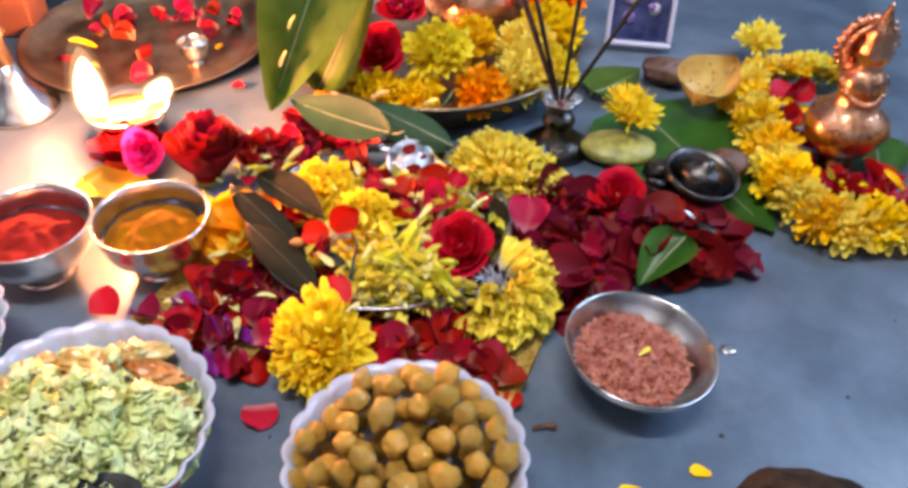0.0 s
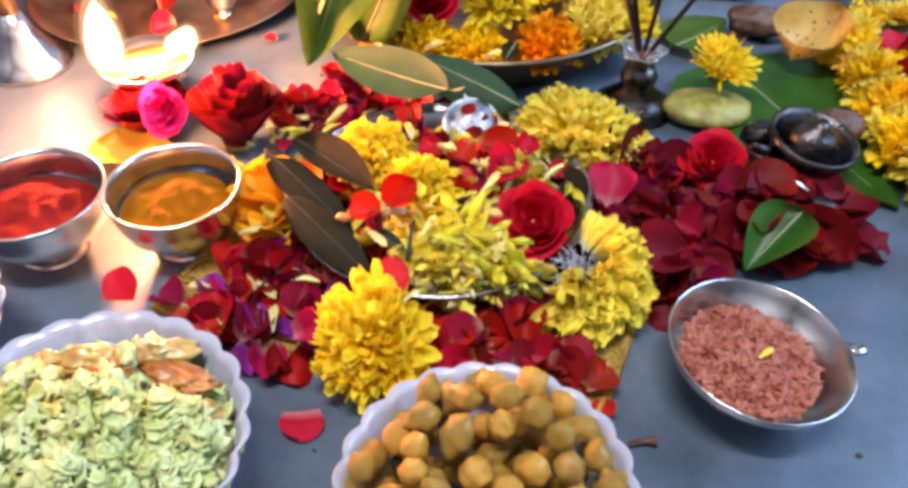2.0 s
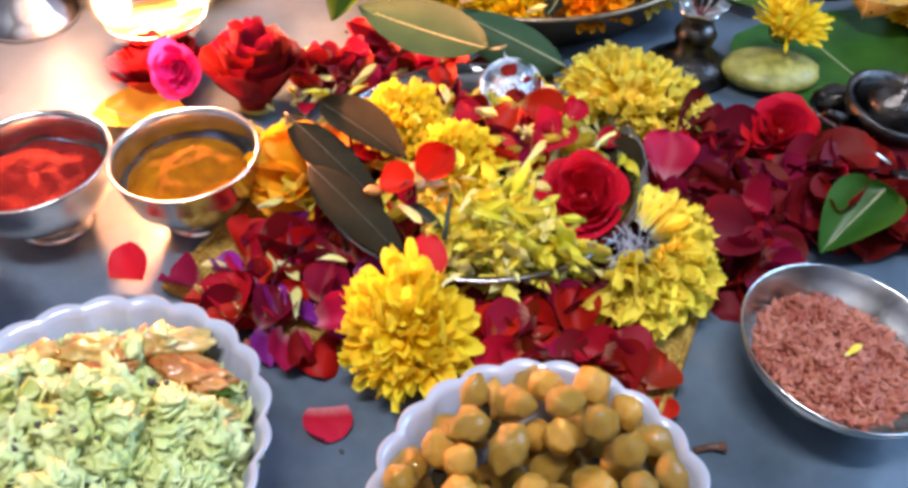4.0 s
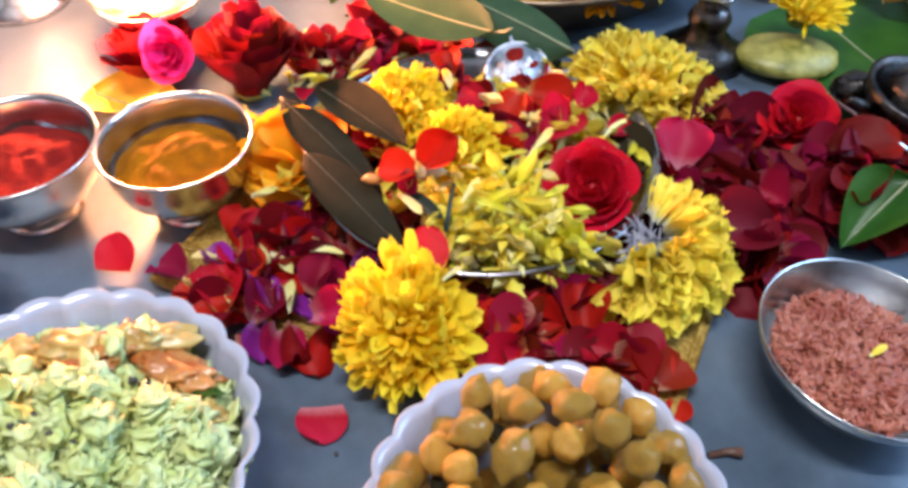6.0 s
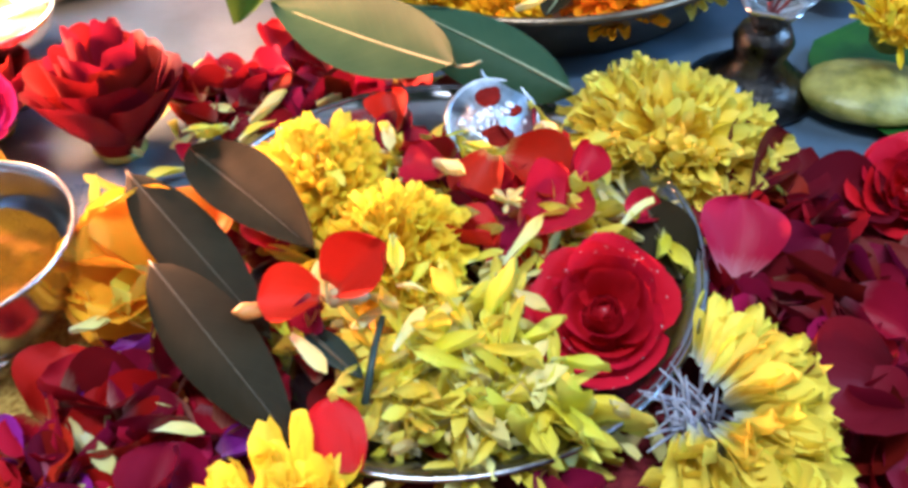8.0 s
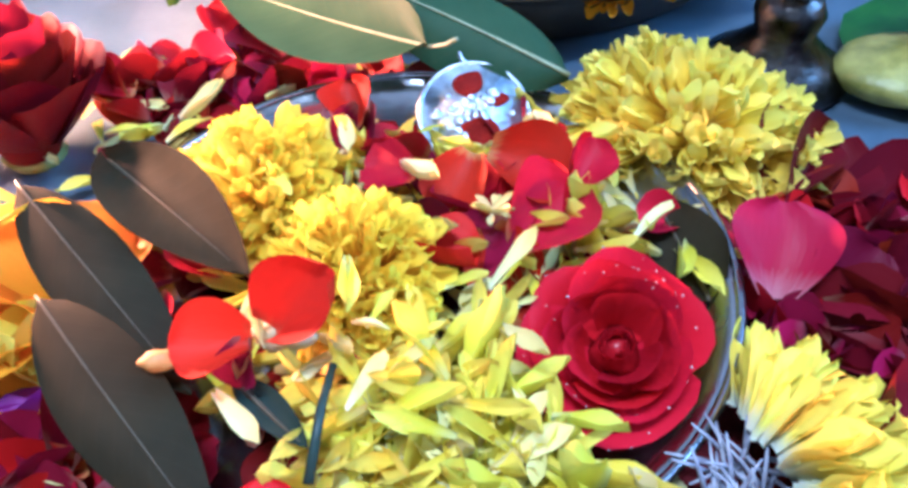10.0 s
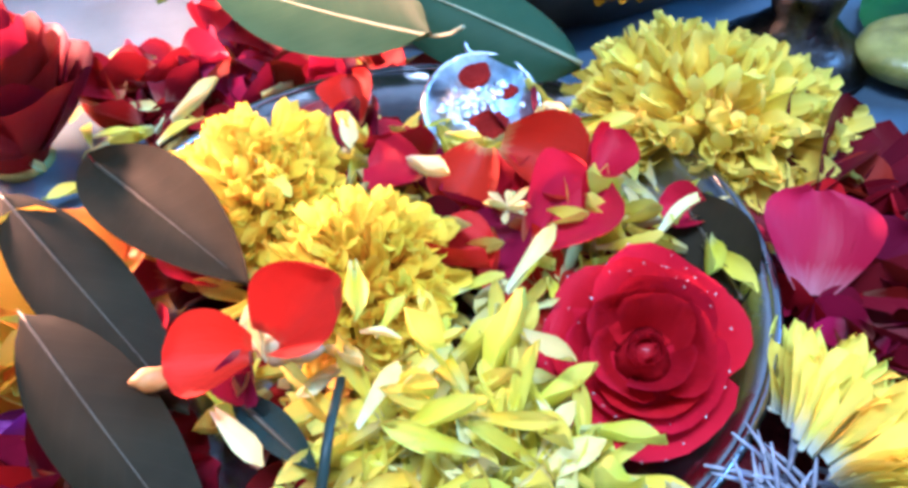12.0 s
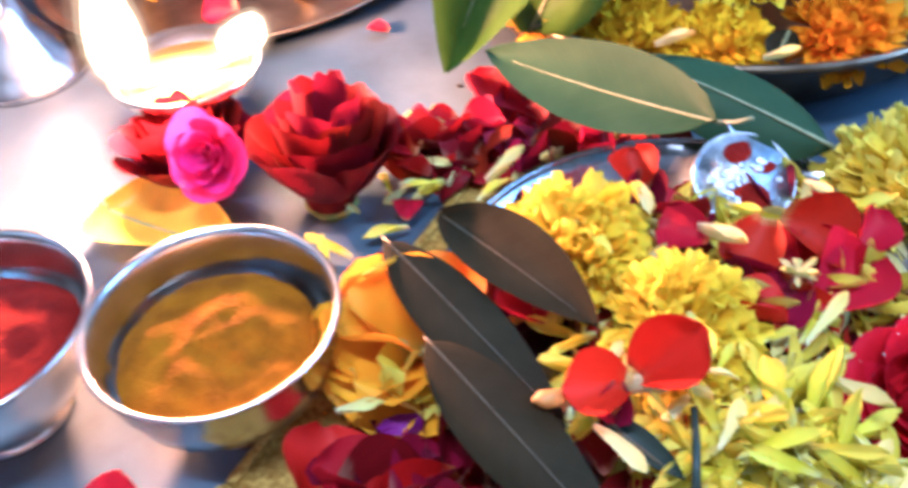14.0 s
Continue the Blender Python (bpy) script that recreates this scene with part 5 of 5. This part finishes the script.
# ---- the large plate of marigolds at the back ----


def marigolds():
    rng = random.Random(77)
    spots = ((0.006, 0.574, 0.046, 0.023, "yellow", "bright yellow chrysanthemum on the brass plate"), (-0.040, 0.549, 0.022, 0.019, "amber", "golden marigold on the brass plate"), (-0.006, 0.547, 0.022, 0.019, "amber", "golden marigold on the brass plate"),
             (0.041, 0.550, 0.026, 0.020, "orange", "deep orange marigold on the brass plate"), (0.072, 0.571, 0.028, 0.022, "lemon", "lemon chrysanthemum on the brass plate"), (0.094, 0.584, 0.026, 0.021, "yellow", "yellow chrysanthemum on the brass plate"),
             (0.076, 0.606, 0.034, 0.023, "lemon", "lemon chrysanthemum on the brass plate"), (0.096, 0.628, 0.040, 0.024, "amber", "golden chrysanthemum on the brass plate"), (-0.072, 0.566, 0.024, 0.020, "amber", "golden marigold on the brass plate"),
             (0.104, 0.668, 0.050, 0.024, "orange", "deep orange marigold on the brass plate"), (-0.074, 0.606, 0.030, 0.022, "orange", "deep orange marigold on the brass plate"), (0.032, 0.618, 0.034, 0.020, "amber", "golden marigold on the brass plate"))
    for i, (x, y, z, r, mat, label) in enumerate(spots):
        chrysanthemum((x, y, z), (0.05 * (i % 3 - 1), -0.4, 1), r * 1.12, "m" + mat, M[mat], label, "marigolds on the brass plate", n=190, seed=50 + i, width=0.26 if mat != "lemon" else 0.22, name="marigold", flat=0.8, joined=True, lo=-20)
    rose((-0.039, 0.582, 0.040), (0, -0.75, 1), 0.022, M["rose"], "red rose among marigolds on the brass plate", "red roses", n=22, seed=8)
    rose((-0.026, 0.632, 0.052), (0, -0.4, 1), 0.020, M["magenta"], "pinkish rose at the back of the brass plate", "red roses", n=18, seed=9)
    leaf((0.020, 0.548, 0.030), (0.012, 0.530, 0.026), 0.013, M["leaf_dark"], "dark leaf between the marigolds", seed=12)
    pot = thing("copper_pot", pose(0.035, 0.690, 0.004), "round copper water pot on the brass plate", "pot")
    part("body", lathe([(0, 0), (0.024, 0), (0.040, 0.014), (0.046, 0.034), (0.038, 0.056), (0.024, 0.066), (0.022, 0.074), (0.032, 0.084), (0.030, 0.085), (0.020, 0.075), (0, 0.075)], 48), M["copper"], pot)
    leaf((-0.062, 0.572, 0.150), (-0.112, 0.518, 0.026), 0.072, M["leaf_betel"], "large green betel leaf standing against the plate", up=(-0.05, -1, 0.2), curl=-0.1, cup=0.2, shape=heart_shape, seed=13, name="betel_leaf")
    leaf((-0.082, 0.545, 0.028), (-0.030, 0.582, 0.140), 0.055, M["leaf_betel"], "green betel leaf behind another", up=(-0.5, -1, 0.3), curl=0.2, cup=0.3, shape=heart_shape, seed=14, name="betel_leaf")
    for i, (x, y, z, s) in enumerate(((-0.096, 0.5335, 0.083, 0.75), (-0.103, 0.525, 0.058, 0.8), (-0.036, 0.4985, 0.0505, 0.8), (0.0, 0.4975, 0.047, 0.7))):
        solo("fallen_petal", PALE[i], None, pose(x, y, z, 65 if z > 0.052 else 12, 0, -45 - 20 * i) @ Matrix.Diagonal((s, s, s, 1)), "small pale yellow petal stuck to a leaf", "petal", "petals on leaves")


marigolds()

# ---- the oil lamp and what stands round it ----


def flame_shape(h, r, lean):
    prof = [(0, 0), (r * 0.55, h * 0.05), (r * 0.92, h * 0.18), (r, h * 0.34), (r * 0.93, h * 0.52), (r * 0.74, h * 0.70), (r * 0.46, h * 0.86), (r * 0.2, h * 0.96), (0, h)]
    b = lathe(prof, 20)
    for v in b.verts:
        k = v.co.z / h
        v.co.x += lean[0] * k * k
        v.co.y += lean[1] * k * k
    return b


def oil_lamp():
    ob = thing("oil_lamp", pose(-0.212, 0.503, 0), "small silver oil lamp with two burning wicks", "lamp")
    part("foot", lathe([(0, 0), (0.020, 0), (0.020, 0.003), (0.010, 0.008), (0.008, 0.018), (0, 0.018)], 40), M["silver"], ob)
    part("cup", lathe([(0, 0.016), (0.014, 0.018), (0.026, 0.027), (0.030, 0.036), (0.029, 0.0365), (0.024, 0.030), (0, 0.024)], 48), M["silver"], ob)
    part("ghee", lathe([(0, 0.0315), (0.0245, 0.0315), (0.02, 0.03), (0, 0.03)], 40), M["oil"], ob)
    part("wick", tube([(0.0, 0.0, 0.031), (-0.012, -0.012, 0.034), (-0.016, -0.015, 0.040)], 0.0022, 8), M["cotton"], ob)
    part("wick", tube([(0.0, 0.0, 0.031), (0.014, 0.006, 0.034), (0.022, 0.010, 0.038)], 0.0022, 8), M["cotton"], ob)
    f = part("flame", flame_shape(0.044, 0.0100, (0.001, 0.002)), M["flame"], ob, "tall bright flame", m=pose(-0.016, -0.015, 0.036))
    part("flame_heart", flame_shape(0.026, 0.0050, (0, 0)), M["flame_heart"], f, m=pose(0, 0, 0.003))
    g = part("flame", flame_shape(0.015, 0.0095, (0.007, 0.002)), M["flame"], ob, "small leaning flame", m=pose(0.020, 0.010, 0.036))
    part("flame_heart", flame_shape(0.011, 0.0048, (0.004, 0.001)), M["flame_heart"], g, m=pose(0, 0, 0.002))
    # nested glowing shells stand in for a blurred halo, not for more flame
    for k, grow in (("flame_veil", 1.22), ("flame_halo_outer", 1.45)):
        part("flame_veil", flame_shape(0.044 * grow, 0.0100 * grow, (0.001, 0.002)), M[k], f, m=pose(0, 0, -0.008 * (grow - 1)))
        part("flame_veil", flame_shape(0.015 * grow, 0.0095 * grow, (0.007, 0.002)), M[k], g, m=pose(0, 0, -0.005 * (grow - 1)))
    for o in (f, g, *f.children, *g.children):
        o.visible_shadow = False
    leaf((-0.232, 0.452, 0.004), (-0.170, 0.430, 0.010), 0.040, M["leaf_yellow"], "yellow leaf under the roses by the lamp", cup=0.25, shape=heart_shape, seed=21)
    rose((-0.203, 0.470, 0.006), (-0.1, 0.15, 1), 0.025, M["velvet"], "crimson rose in front of the burning lamp", "roses round the lamp", n=22, seed=11, height=1.4, heart=0.22, deep=True)
    rose((-0.149, 0.465, 0.004), (0.04, 0.16, 1), 0.0260, M["velvet"], "large velvety dark red rose beside the lamp", "roses round the lamp", n=26, seed=12, height=1.9, heart=0.22, deep=True)
    rose((-0.182, 0.452, 0.034), (-0.05, -1.0, 0.55), 0.0155, M["pink"], "vivid pink rose leaning on dark red roses", "roses round the lamp", n=18, seed=13, height=0.9)
    st = thing("lamp_stand", pose(-0.318, 0.548, 0), "silver lamp stand with a conical foot", "lamp stand")
    part("foot", lathe([(0, 0), (0.030, 0), (0.030, 0.004), (0.022, 0.010), (0.012, 0.026), (0.007, 0.040), (0, 0.04)], 40), M["silver"], st)
    part("stem", lathe([(0, 0.038), (0.007, 0.038), (0.005, 0.06), (0.009, 0.066), (0.005, 0.072), (0.005, 0.12), (0.009, 0.126), (0.005, 0.132), (0, 0.16)], 24), M["brass_dark"], st)
    part("cup", lathe([(0, 0.155), (0.01, 0.157), (0.028, 0.170), (0.034, 0.182), (0.032, 0.182), (0.02, 0.168), (0, 0.163)], 40), M["silver"], st)
    cup = footed_cup("footed_cup", pose(-0.200, 0.624, 0.0035), "little white metal cup on the copper tray", 0.013, 0.02, M["silver"], "small silver cups")
    petal_heap("petal_heap", "red and pink petals on the copper tray", (-0.25, 0.66, 0.004), [(-0.25, 0.66, 0.075, 0.075, 0)], [(WINE, 5), (MAG, 0.6), (AMB, 0.4)], 26, 0.012, 30, 21, 0.004)
    stool = thing("wooden_stool", pose(-0.50, 0.80, 0), "low reddish brown wooden stool", "stool")
    part("seat", slab(0.32, 0.3, 0.03, 0.004), M["wood"], stool, m=pose(0, 0, 0.125))
    for x in (-0.13, 0.13):
        for y in (-0.12, 0.12):
            part("leg", slab(0.035, 0.035, 0.11, 0.003), M["wood"], stool, m=pose(x, y, 0.055))
    part("apron", slab(0.28, 0.02, 0.05, 0.003), M["wood"], stool, m=pose(0, -0.13, 0.085))


oil_lamp()

# ---- incense, picture and the copper figure ----


def incense():
    ob = thing("incense_holder", pose(0.098, 0.520, 0), "small tarnished silver incense holder", "incense holder")
    part("base", lathe([(0, 0), (0.024, 0), (0.026, 0.004), (0.018, 0.010), (0.010, 0.018), (0.012, 0.026), (0.009, 0.032), (0, 0.034)], 36), M["tarnish"], ob)
    part("flower_cup", lathe([(0, 0.030), (0.006, 0.031), (0.011, 0.040), (0.014, 0.044), (0.009, 0.040), (0, 0.036)], 32, lambda a, i: 1 + 0.12 * math.cos(5 * a)), M["silver"], ob)
    for dx, dy, top in ((-0.034, -0.050, "thick"), (-0.027, -0.047, "thin"), (-0.003, -0.048, "thin"), (0.030, -0.046, "thin")):
        s = thing("incense_stick", pose(0.098, 0.520, 0.034), "dark brown incense stick standing in its holder", "incense stick", "incense sticks")
        d = Vector((dx, dy, 0.10))
        part("bare_end", tube([(0, 0, 0), d * 0.14], 0.0008, 6), M["stick"], s, "thin red bamboo end")
        part("paste", tube([d * 0.13, d * 0.5, d * 1.5], 0.0019 if top == "thick" else 0.0015, 8), M["incense"], s)
    solo("glass_bead", blob(0.011, (1, 1, 0.9), 0.2, 2, 4), M["tarnish"], pose(0.082, 0.497, 0.009), "dark shiny tarnished silver bead", "bead")
    mum_in((0.150, 0.528, 0.028), (0.1, -0.3, 1), 0.023, "y9", "yellow", "small spiky yellow chrysanthemum on a lime", n=130, seed=41, width=0.16, lo=-5)
    solo("lime", blob(0.024, (1.2, 0.85, 0.36), 0.1, 2, 6), M["lime"], pose(0.143, 0.512, 0.008), "pale green lime under a yellow flower", "lime")
    p = thing("picture_frame", pose(0.180, 0.678, 0.004, -18, 0, -6), "small framed picture with a white border", "picture")
    part("backing", slab(0.054, 0.004, 0.12, 0.001), M["picture_blue"], p, m=pose(0, 0.003, 0.062))
    for sx, sz, x, z in ((0.058, 0.004, 0, 0.003), (0.058, 0.004, 0, 0.121), (0.004, 0.113, -0.027, 0.062), (0.004, 0.113, 0.027, 0.062)):
        part("moulding", slab(sx, 0.007, sz, 0.001), M["frame_white"], p, "pale lilac frame", m=pose(x, -0.001, z))
    rng = random.Random(5)
    for i in range(14):
        part("printed_shape", lathe([(0, 0.0003), (rng.uniform(0.003, 0.007), 0.0002), (0.0001, 0)], 14), M["picture_violet" if i % 3 else "frame_white"], p, m=pose(rng.uniform(-0.014, 0.014), 0.0005 - 0.00003 * i, rng.uniform(0.025, 0.10), 90, 0, 0))


incense()


def copper_figure():
    """A draped copper figure on a pot, crowned with a spiked halo: one plain statue."""
    body = lathe([(0, 0), (0.013, 0), (0.015, 0.003), (0.012, 0.008), (0.017, 0.014), (0.026, 0.024), (0.029, 0.034), (0.026, 0.043), (0.018, 0.049), (0.013, 0.056), (0.015, 0.064), (0.0165, 0.071), (0.011, 0.078), (0.008, 0.081), (0.011, 0.087), (0.0115, 0.094),
                  (0.009, 0.100), (0.010, 0.103), (0.006, 0.109), (0.0035, 0.116), (0.0015, 0.124), (0, 0.127)], 48, lambda a, i: 1 + 0.025 * math.cos(9 * a + i))
    halo = lathe([(0, -0.0015), (0.019, -0.0015), (0.023, 0), (0.019, 0.0025), (0.016, 0.0015), (0, 0.0025)], 72, lambda a, i: 1 + (0.09 * math.cos(24 * a) if i in (1, 2, 3) else 0))
    halo.transform(Matrix.Translation((0.0, 0.010, 0.090)) @ euler(82, 0, 0))
    beads = []
    for k in range(26):
        a = math.pi * (1.3 * k / 25 - 0.15)
        b = blob(0.0021, (1, 1, 1), 0.1, 2, k, 2)
        b.transform(Matrix.Translation((0.0165 * math.cos(a), 0.006, 0.090 + 0.0165 * math.sin(a))))
        beads.append(b)
    for k in range(18):
        a = math.pi * k / 17
        b = blob(0.0022, (1, 0.7, 1.2), 0.3, 2, k, 2)
        b.transform(Matrix.Translation((0.0155 * math.cos(a), -0.0145 * math.sin(a), 0.070 - 0.013 * math.sin(a))))
        beads.append(b)
    ob = solo("copper_statue", join(body, halo, *beads), M["copper"], pose(0.302, 0.512, 0.001, 0, 0, 8), "shiny copper figure with a ridged halo on a pot base", "statue")
    rng = random.Random(91)
    for i in range(30):
        a = radians(80 + 290 * i / 29)
        c, s = math.cos(a), math.sin(a)
        k = (abs(c) ** 5 + abs(s) ** 5) ** -0.2
        p = (0.322 + 0.073 * k * c, 0.518 + 0.098 * k * s, 0.015 + rng.uniform(-0.003, 0.005))
        chrysanthemum(p, (0.6 * math.cos(a), 0.6 * math.sin(a), 1), rng.uniform(0.017, 0.022), "g" + ("a" if i % 2 else "l"), M["amber" if i % 2 else "lemon"], "yellow flower in a garland round the copper figure", "garland flowers", n=110, seed=100 + i, width=0.28, name="garland_flower", joined=True, lo=-25)
    petal_heap("petal_heap", "red and orange petals at the foot of the copper figure", (0.30, 0.47, 0.002), [(0.310, 0.456, 0.045, 0.018, 0), (0.268, 0.505, 0.012, 0.060, 0), (0.268, 0.575, 0.02, 0.02, 0)], [(RED, 4), (MAG, 1.5), (AMB, 5), (YEL, 2)], 140, 0.016, 40, 31, 0.003)
    leaf((0.340, 0.535, 0.010), (0.322, 0.470, 0.012), 0.042, M["leaf_grass"], "green leaf at the foot of the copper figure", shape=heart_shape, seed=33)


copper_figure()


def silver_group():
    leaf((0.165, 0.580, 0.004), (0.236, 0.424, 0.003), 0.125, M["leaf_grass"], "broad bright green leaf spread on the floor", cup=0.03, curl=0.02, shape=heart_shape, seed=34, name="broad_leaf")
    leaf((0.166, 0.387, 0.029), (0.137, 0.362, 0.010), 0.032, M["leaf_grass"], "small green leaf poking out from red petals", cup=0.25, curl=-0.2, shape=heart_shape, seed=35)
    leaf((0.130, 0.590, 0.006), (0.175, 0.625, 0.01), 0.045, M["leaf_betel"], "dark green leaf before the picture", shape=heart_shape, seed=36)
    leaf((0.205, 0.560, 0.016), (0.245, 0.600, 0.034), 0.050, M["leaf_old"], "curled yellowed leaf with brown spots", cup=0.45, curl=0.5, shape=heart_shape, seed=37)
    solo("dried_date", blob(0.016, (1.5, 0.8, 0.7), 0.35, 2, 9), M["nut"], pose(0.198, 0.622, 0.012, 0, 0, -15), "wrinkled dark brown dried date", "dried fruit")
    solo("dried_date", blob(0.013, (1.2, 0.8, 0.7), 0.35, 2, 19), M["nut"], pose(0.235, 0.610, 0.010, 0, 0, 25), "wrinkled dark brown dried date", "dried fruit")
    bowl = thing("silver_bowl", pose(0.184, 0.452, 0.006, 6, 8, 0) @ Matrix.Diagonal((0.78, 0.78, 0.85, 1)), "small tarnished silver bowl with a spout", "bowl")
    part("body", lathe([(0, 0), (0.014, 0), (0.022, 0.008), (0.030, 0.022), (0.033, 0.032), (0.030, 0.033), (0.026, 0.024), (0.018, 0.010), (0, 0.006)], 40), M["tarnish"], bowl)
    part("lid", lathe([(0, 0.042), (0.003, 0.046), (0.005, 0.042), (0.012, 0.038), (0.026, 0.031), (0, 0.028)], 40), M["tarnish"], bowl, "domed lid with a knob")
    part("spout", tube([(-0.026, -0.01, 0.02), (-0.040, -0.016, 0.026), (-0.050, -0.018, 0.030)], [0.006, 0.004, 0.003], 10), M["tarnish"], bowl)
    solo("betel_nut", blob(0.0125, (1.1, 1, 0.85), 0.2, 2, 27), M["nut"], pose(0.215, 0.482, 0.018), "round dark brown betel nut among petals", "nut")
    solo("betel_nut", blob(0.0105, (1.2, 0.9, 0.8), 0.25, 2, 28), M["tarnish"], pose(0.164, 0.464, 0.022), "small dark silvered nut on rose petals", "nut")
    sp = thing("silver_spoon", pose(0.165, 0.428, 0.020, -8, 0, -35), "little silver spoon lying on red petals", "spoon")
    part("handle", tube([(-0.03, 0.01, 0.006), (0, 0, 0.004), (0.02, -0.006, 0.002)], [0.0011, 0.0009, 0.0012], 8), M["silver"], sp)
    part("scoop", blob(0.0065, (1.2, 0.8, 0.35), 0.05, 1, 2), M["tarnish"], sp, m=pose(0.028, -0.009, 0.001))


silver_group()

# ---- small things on the floor ----


def small_things():
    co = thing("coconut", pose(0.181, 0.187, 0), "brown husked coconut resting on the floor", "coconut")
    part("shell", blob(0.035, (1.2, 1, 0.82), 0.12, 3, 2, 4), M["coconut"], co, m=pose(0, 0, 0.026))
    solo("clove_stalk", tube([(0, 0, 0), (0.007, 0.001, 0.001), (0.012, 0.0, 0.002)], [0.0012, 0.0014, 0.002], 8), M["nut"], pose(0.070, 0.262, 0.0015, 0, 0, 5), "dark dried stalk on the stone floor", "stalk")
    for i, (x, y, rz) in enumerate(((0.1575, 0.239, 75), (0.1215, 0.2285, 100))):
        solo("fallen_petal", AMB[i % 4], None, pose(x, y, 0.001, 0, 0, rz) @ Matrix.Diagonal((1.3, 0.62, 0.25, 1)), "golden petal fallen on the stone floor", "petal", "petals on the floor")
    mum_in((0.284, 0.672, 0.015), (0, -0.3, 1), 0.021, "y10", "lemon", "yellow chrysanthemum lying on the bare floor", n=120, seed=61, joined=True)
    rng = random.Random(15)
    bits = []
    for _ in range(60):
        b = blob(rng.uniform(0.0004, 0.0013), (1.3, 1, 0.6), 0.4, 2, rng.random() * 9, 1)
        b.transform(Matrix.Translation((rng.uniform(-0.2, 0.3), rng.uniform(0.2, 0.6), 0.0005)) @ euler(0, 0, rng.uniform(0, 360)))
        bits.append(b)
    solo("crumbs", join(*bits), M["seed"], pose(0, 0, 0), "tiny dark crumbs strewn on the floor", "crumbs", kind="stuff")
    # flattened silver blob that makes a small bright spot on the floor
    solo("water_drop", blob(0.0040, (1.2, 0.9, 0.35), 0.2, 2, 5), M["silver"], pose(0.184, 0.322, 0.0008), "flat bright silver blob on the floor", "bead")
    for i, (x, y, z, rz) in enumerate(((-0.127, 0.468, 0.004, 30), (-0.118, 0.452, 0.003, 120), (-0.135, 0.436, 0.002, 75), (-0.108, 0.474, 0.006, 160), (-0.140, 0.418, 0.002, 10))):
        solo("fallen_petal", YEL[i % 6], None, pose(x, y, z, 6, 0, rz), "pale yellow petal fallen on the stone floor", "petal", "petals on the floor")


small_things()
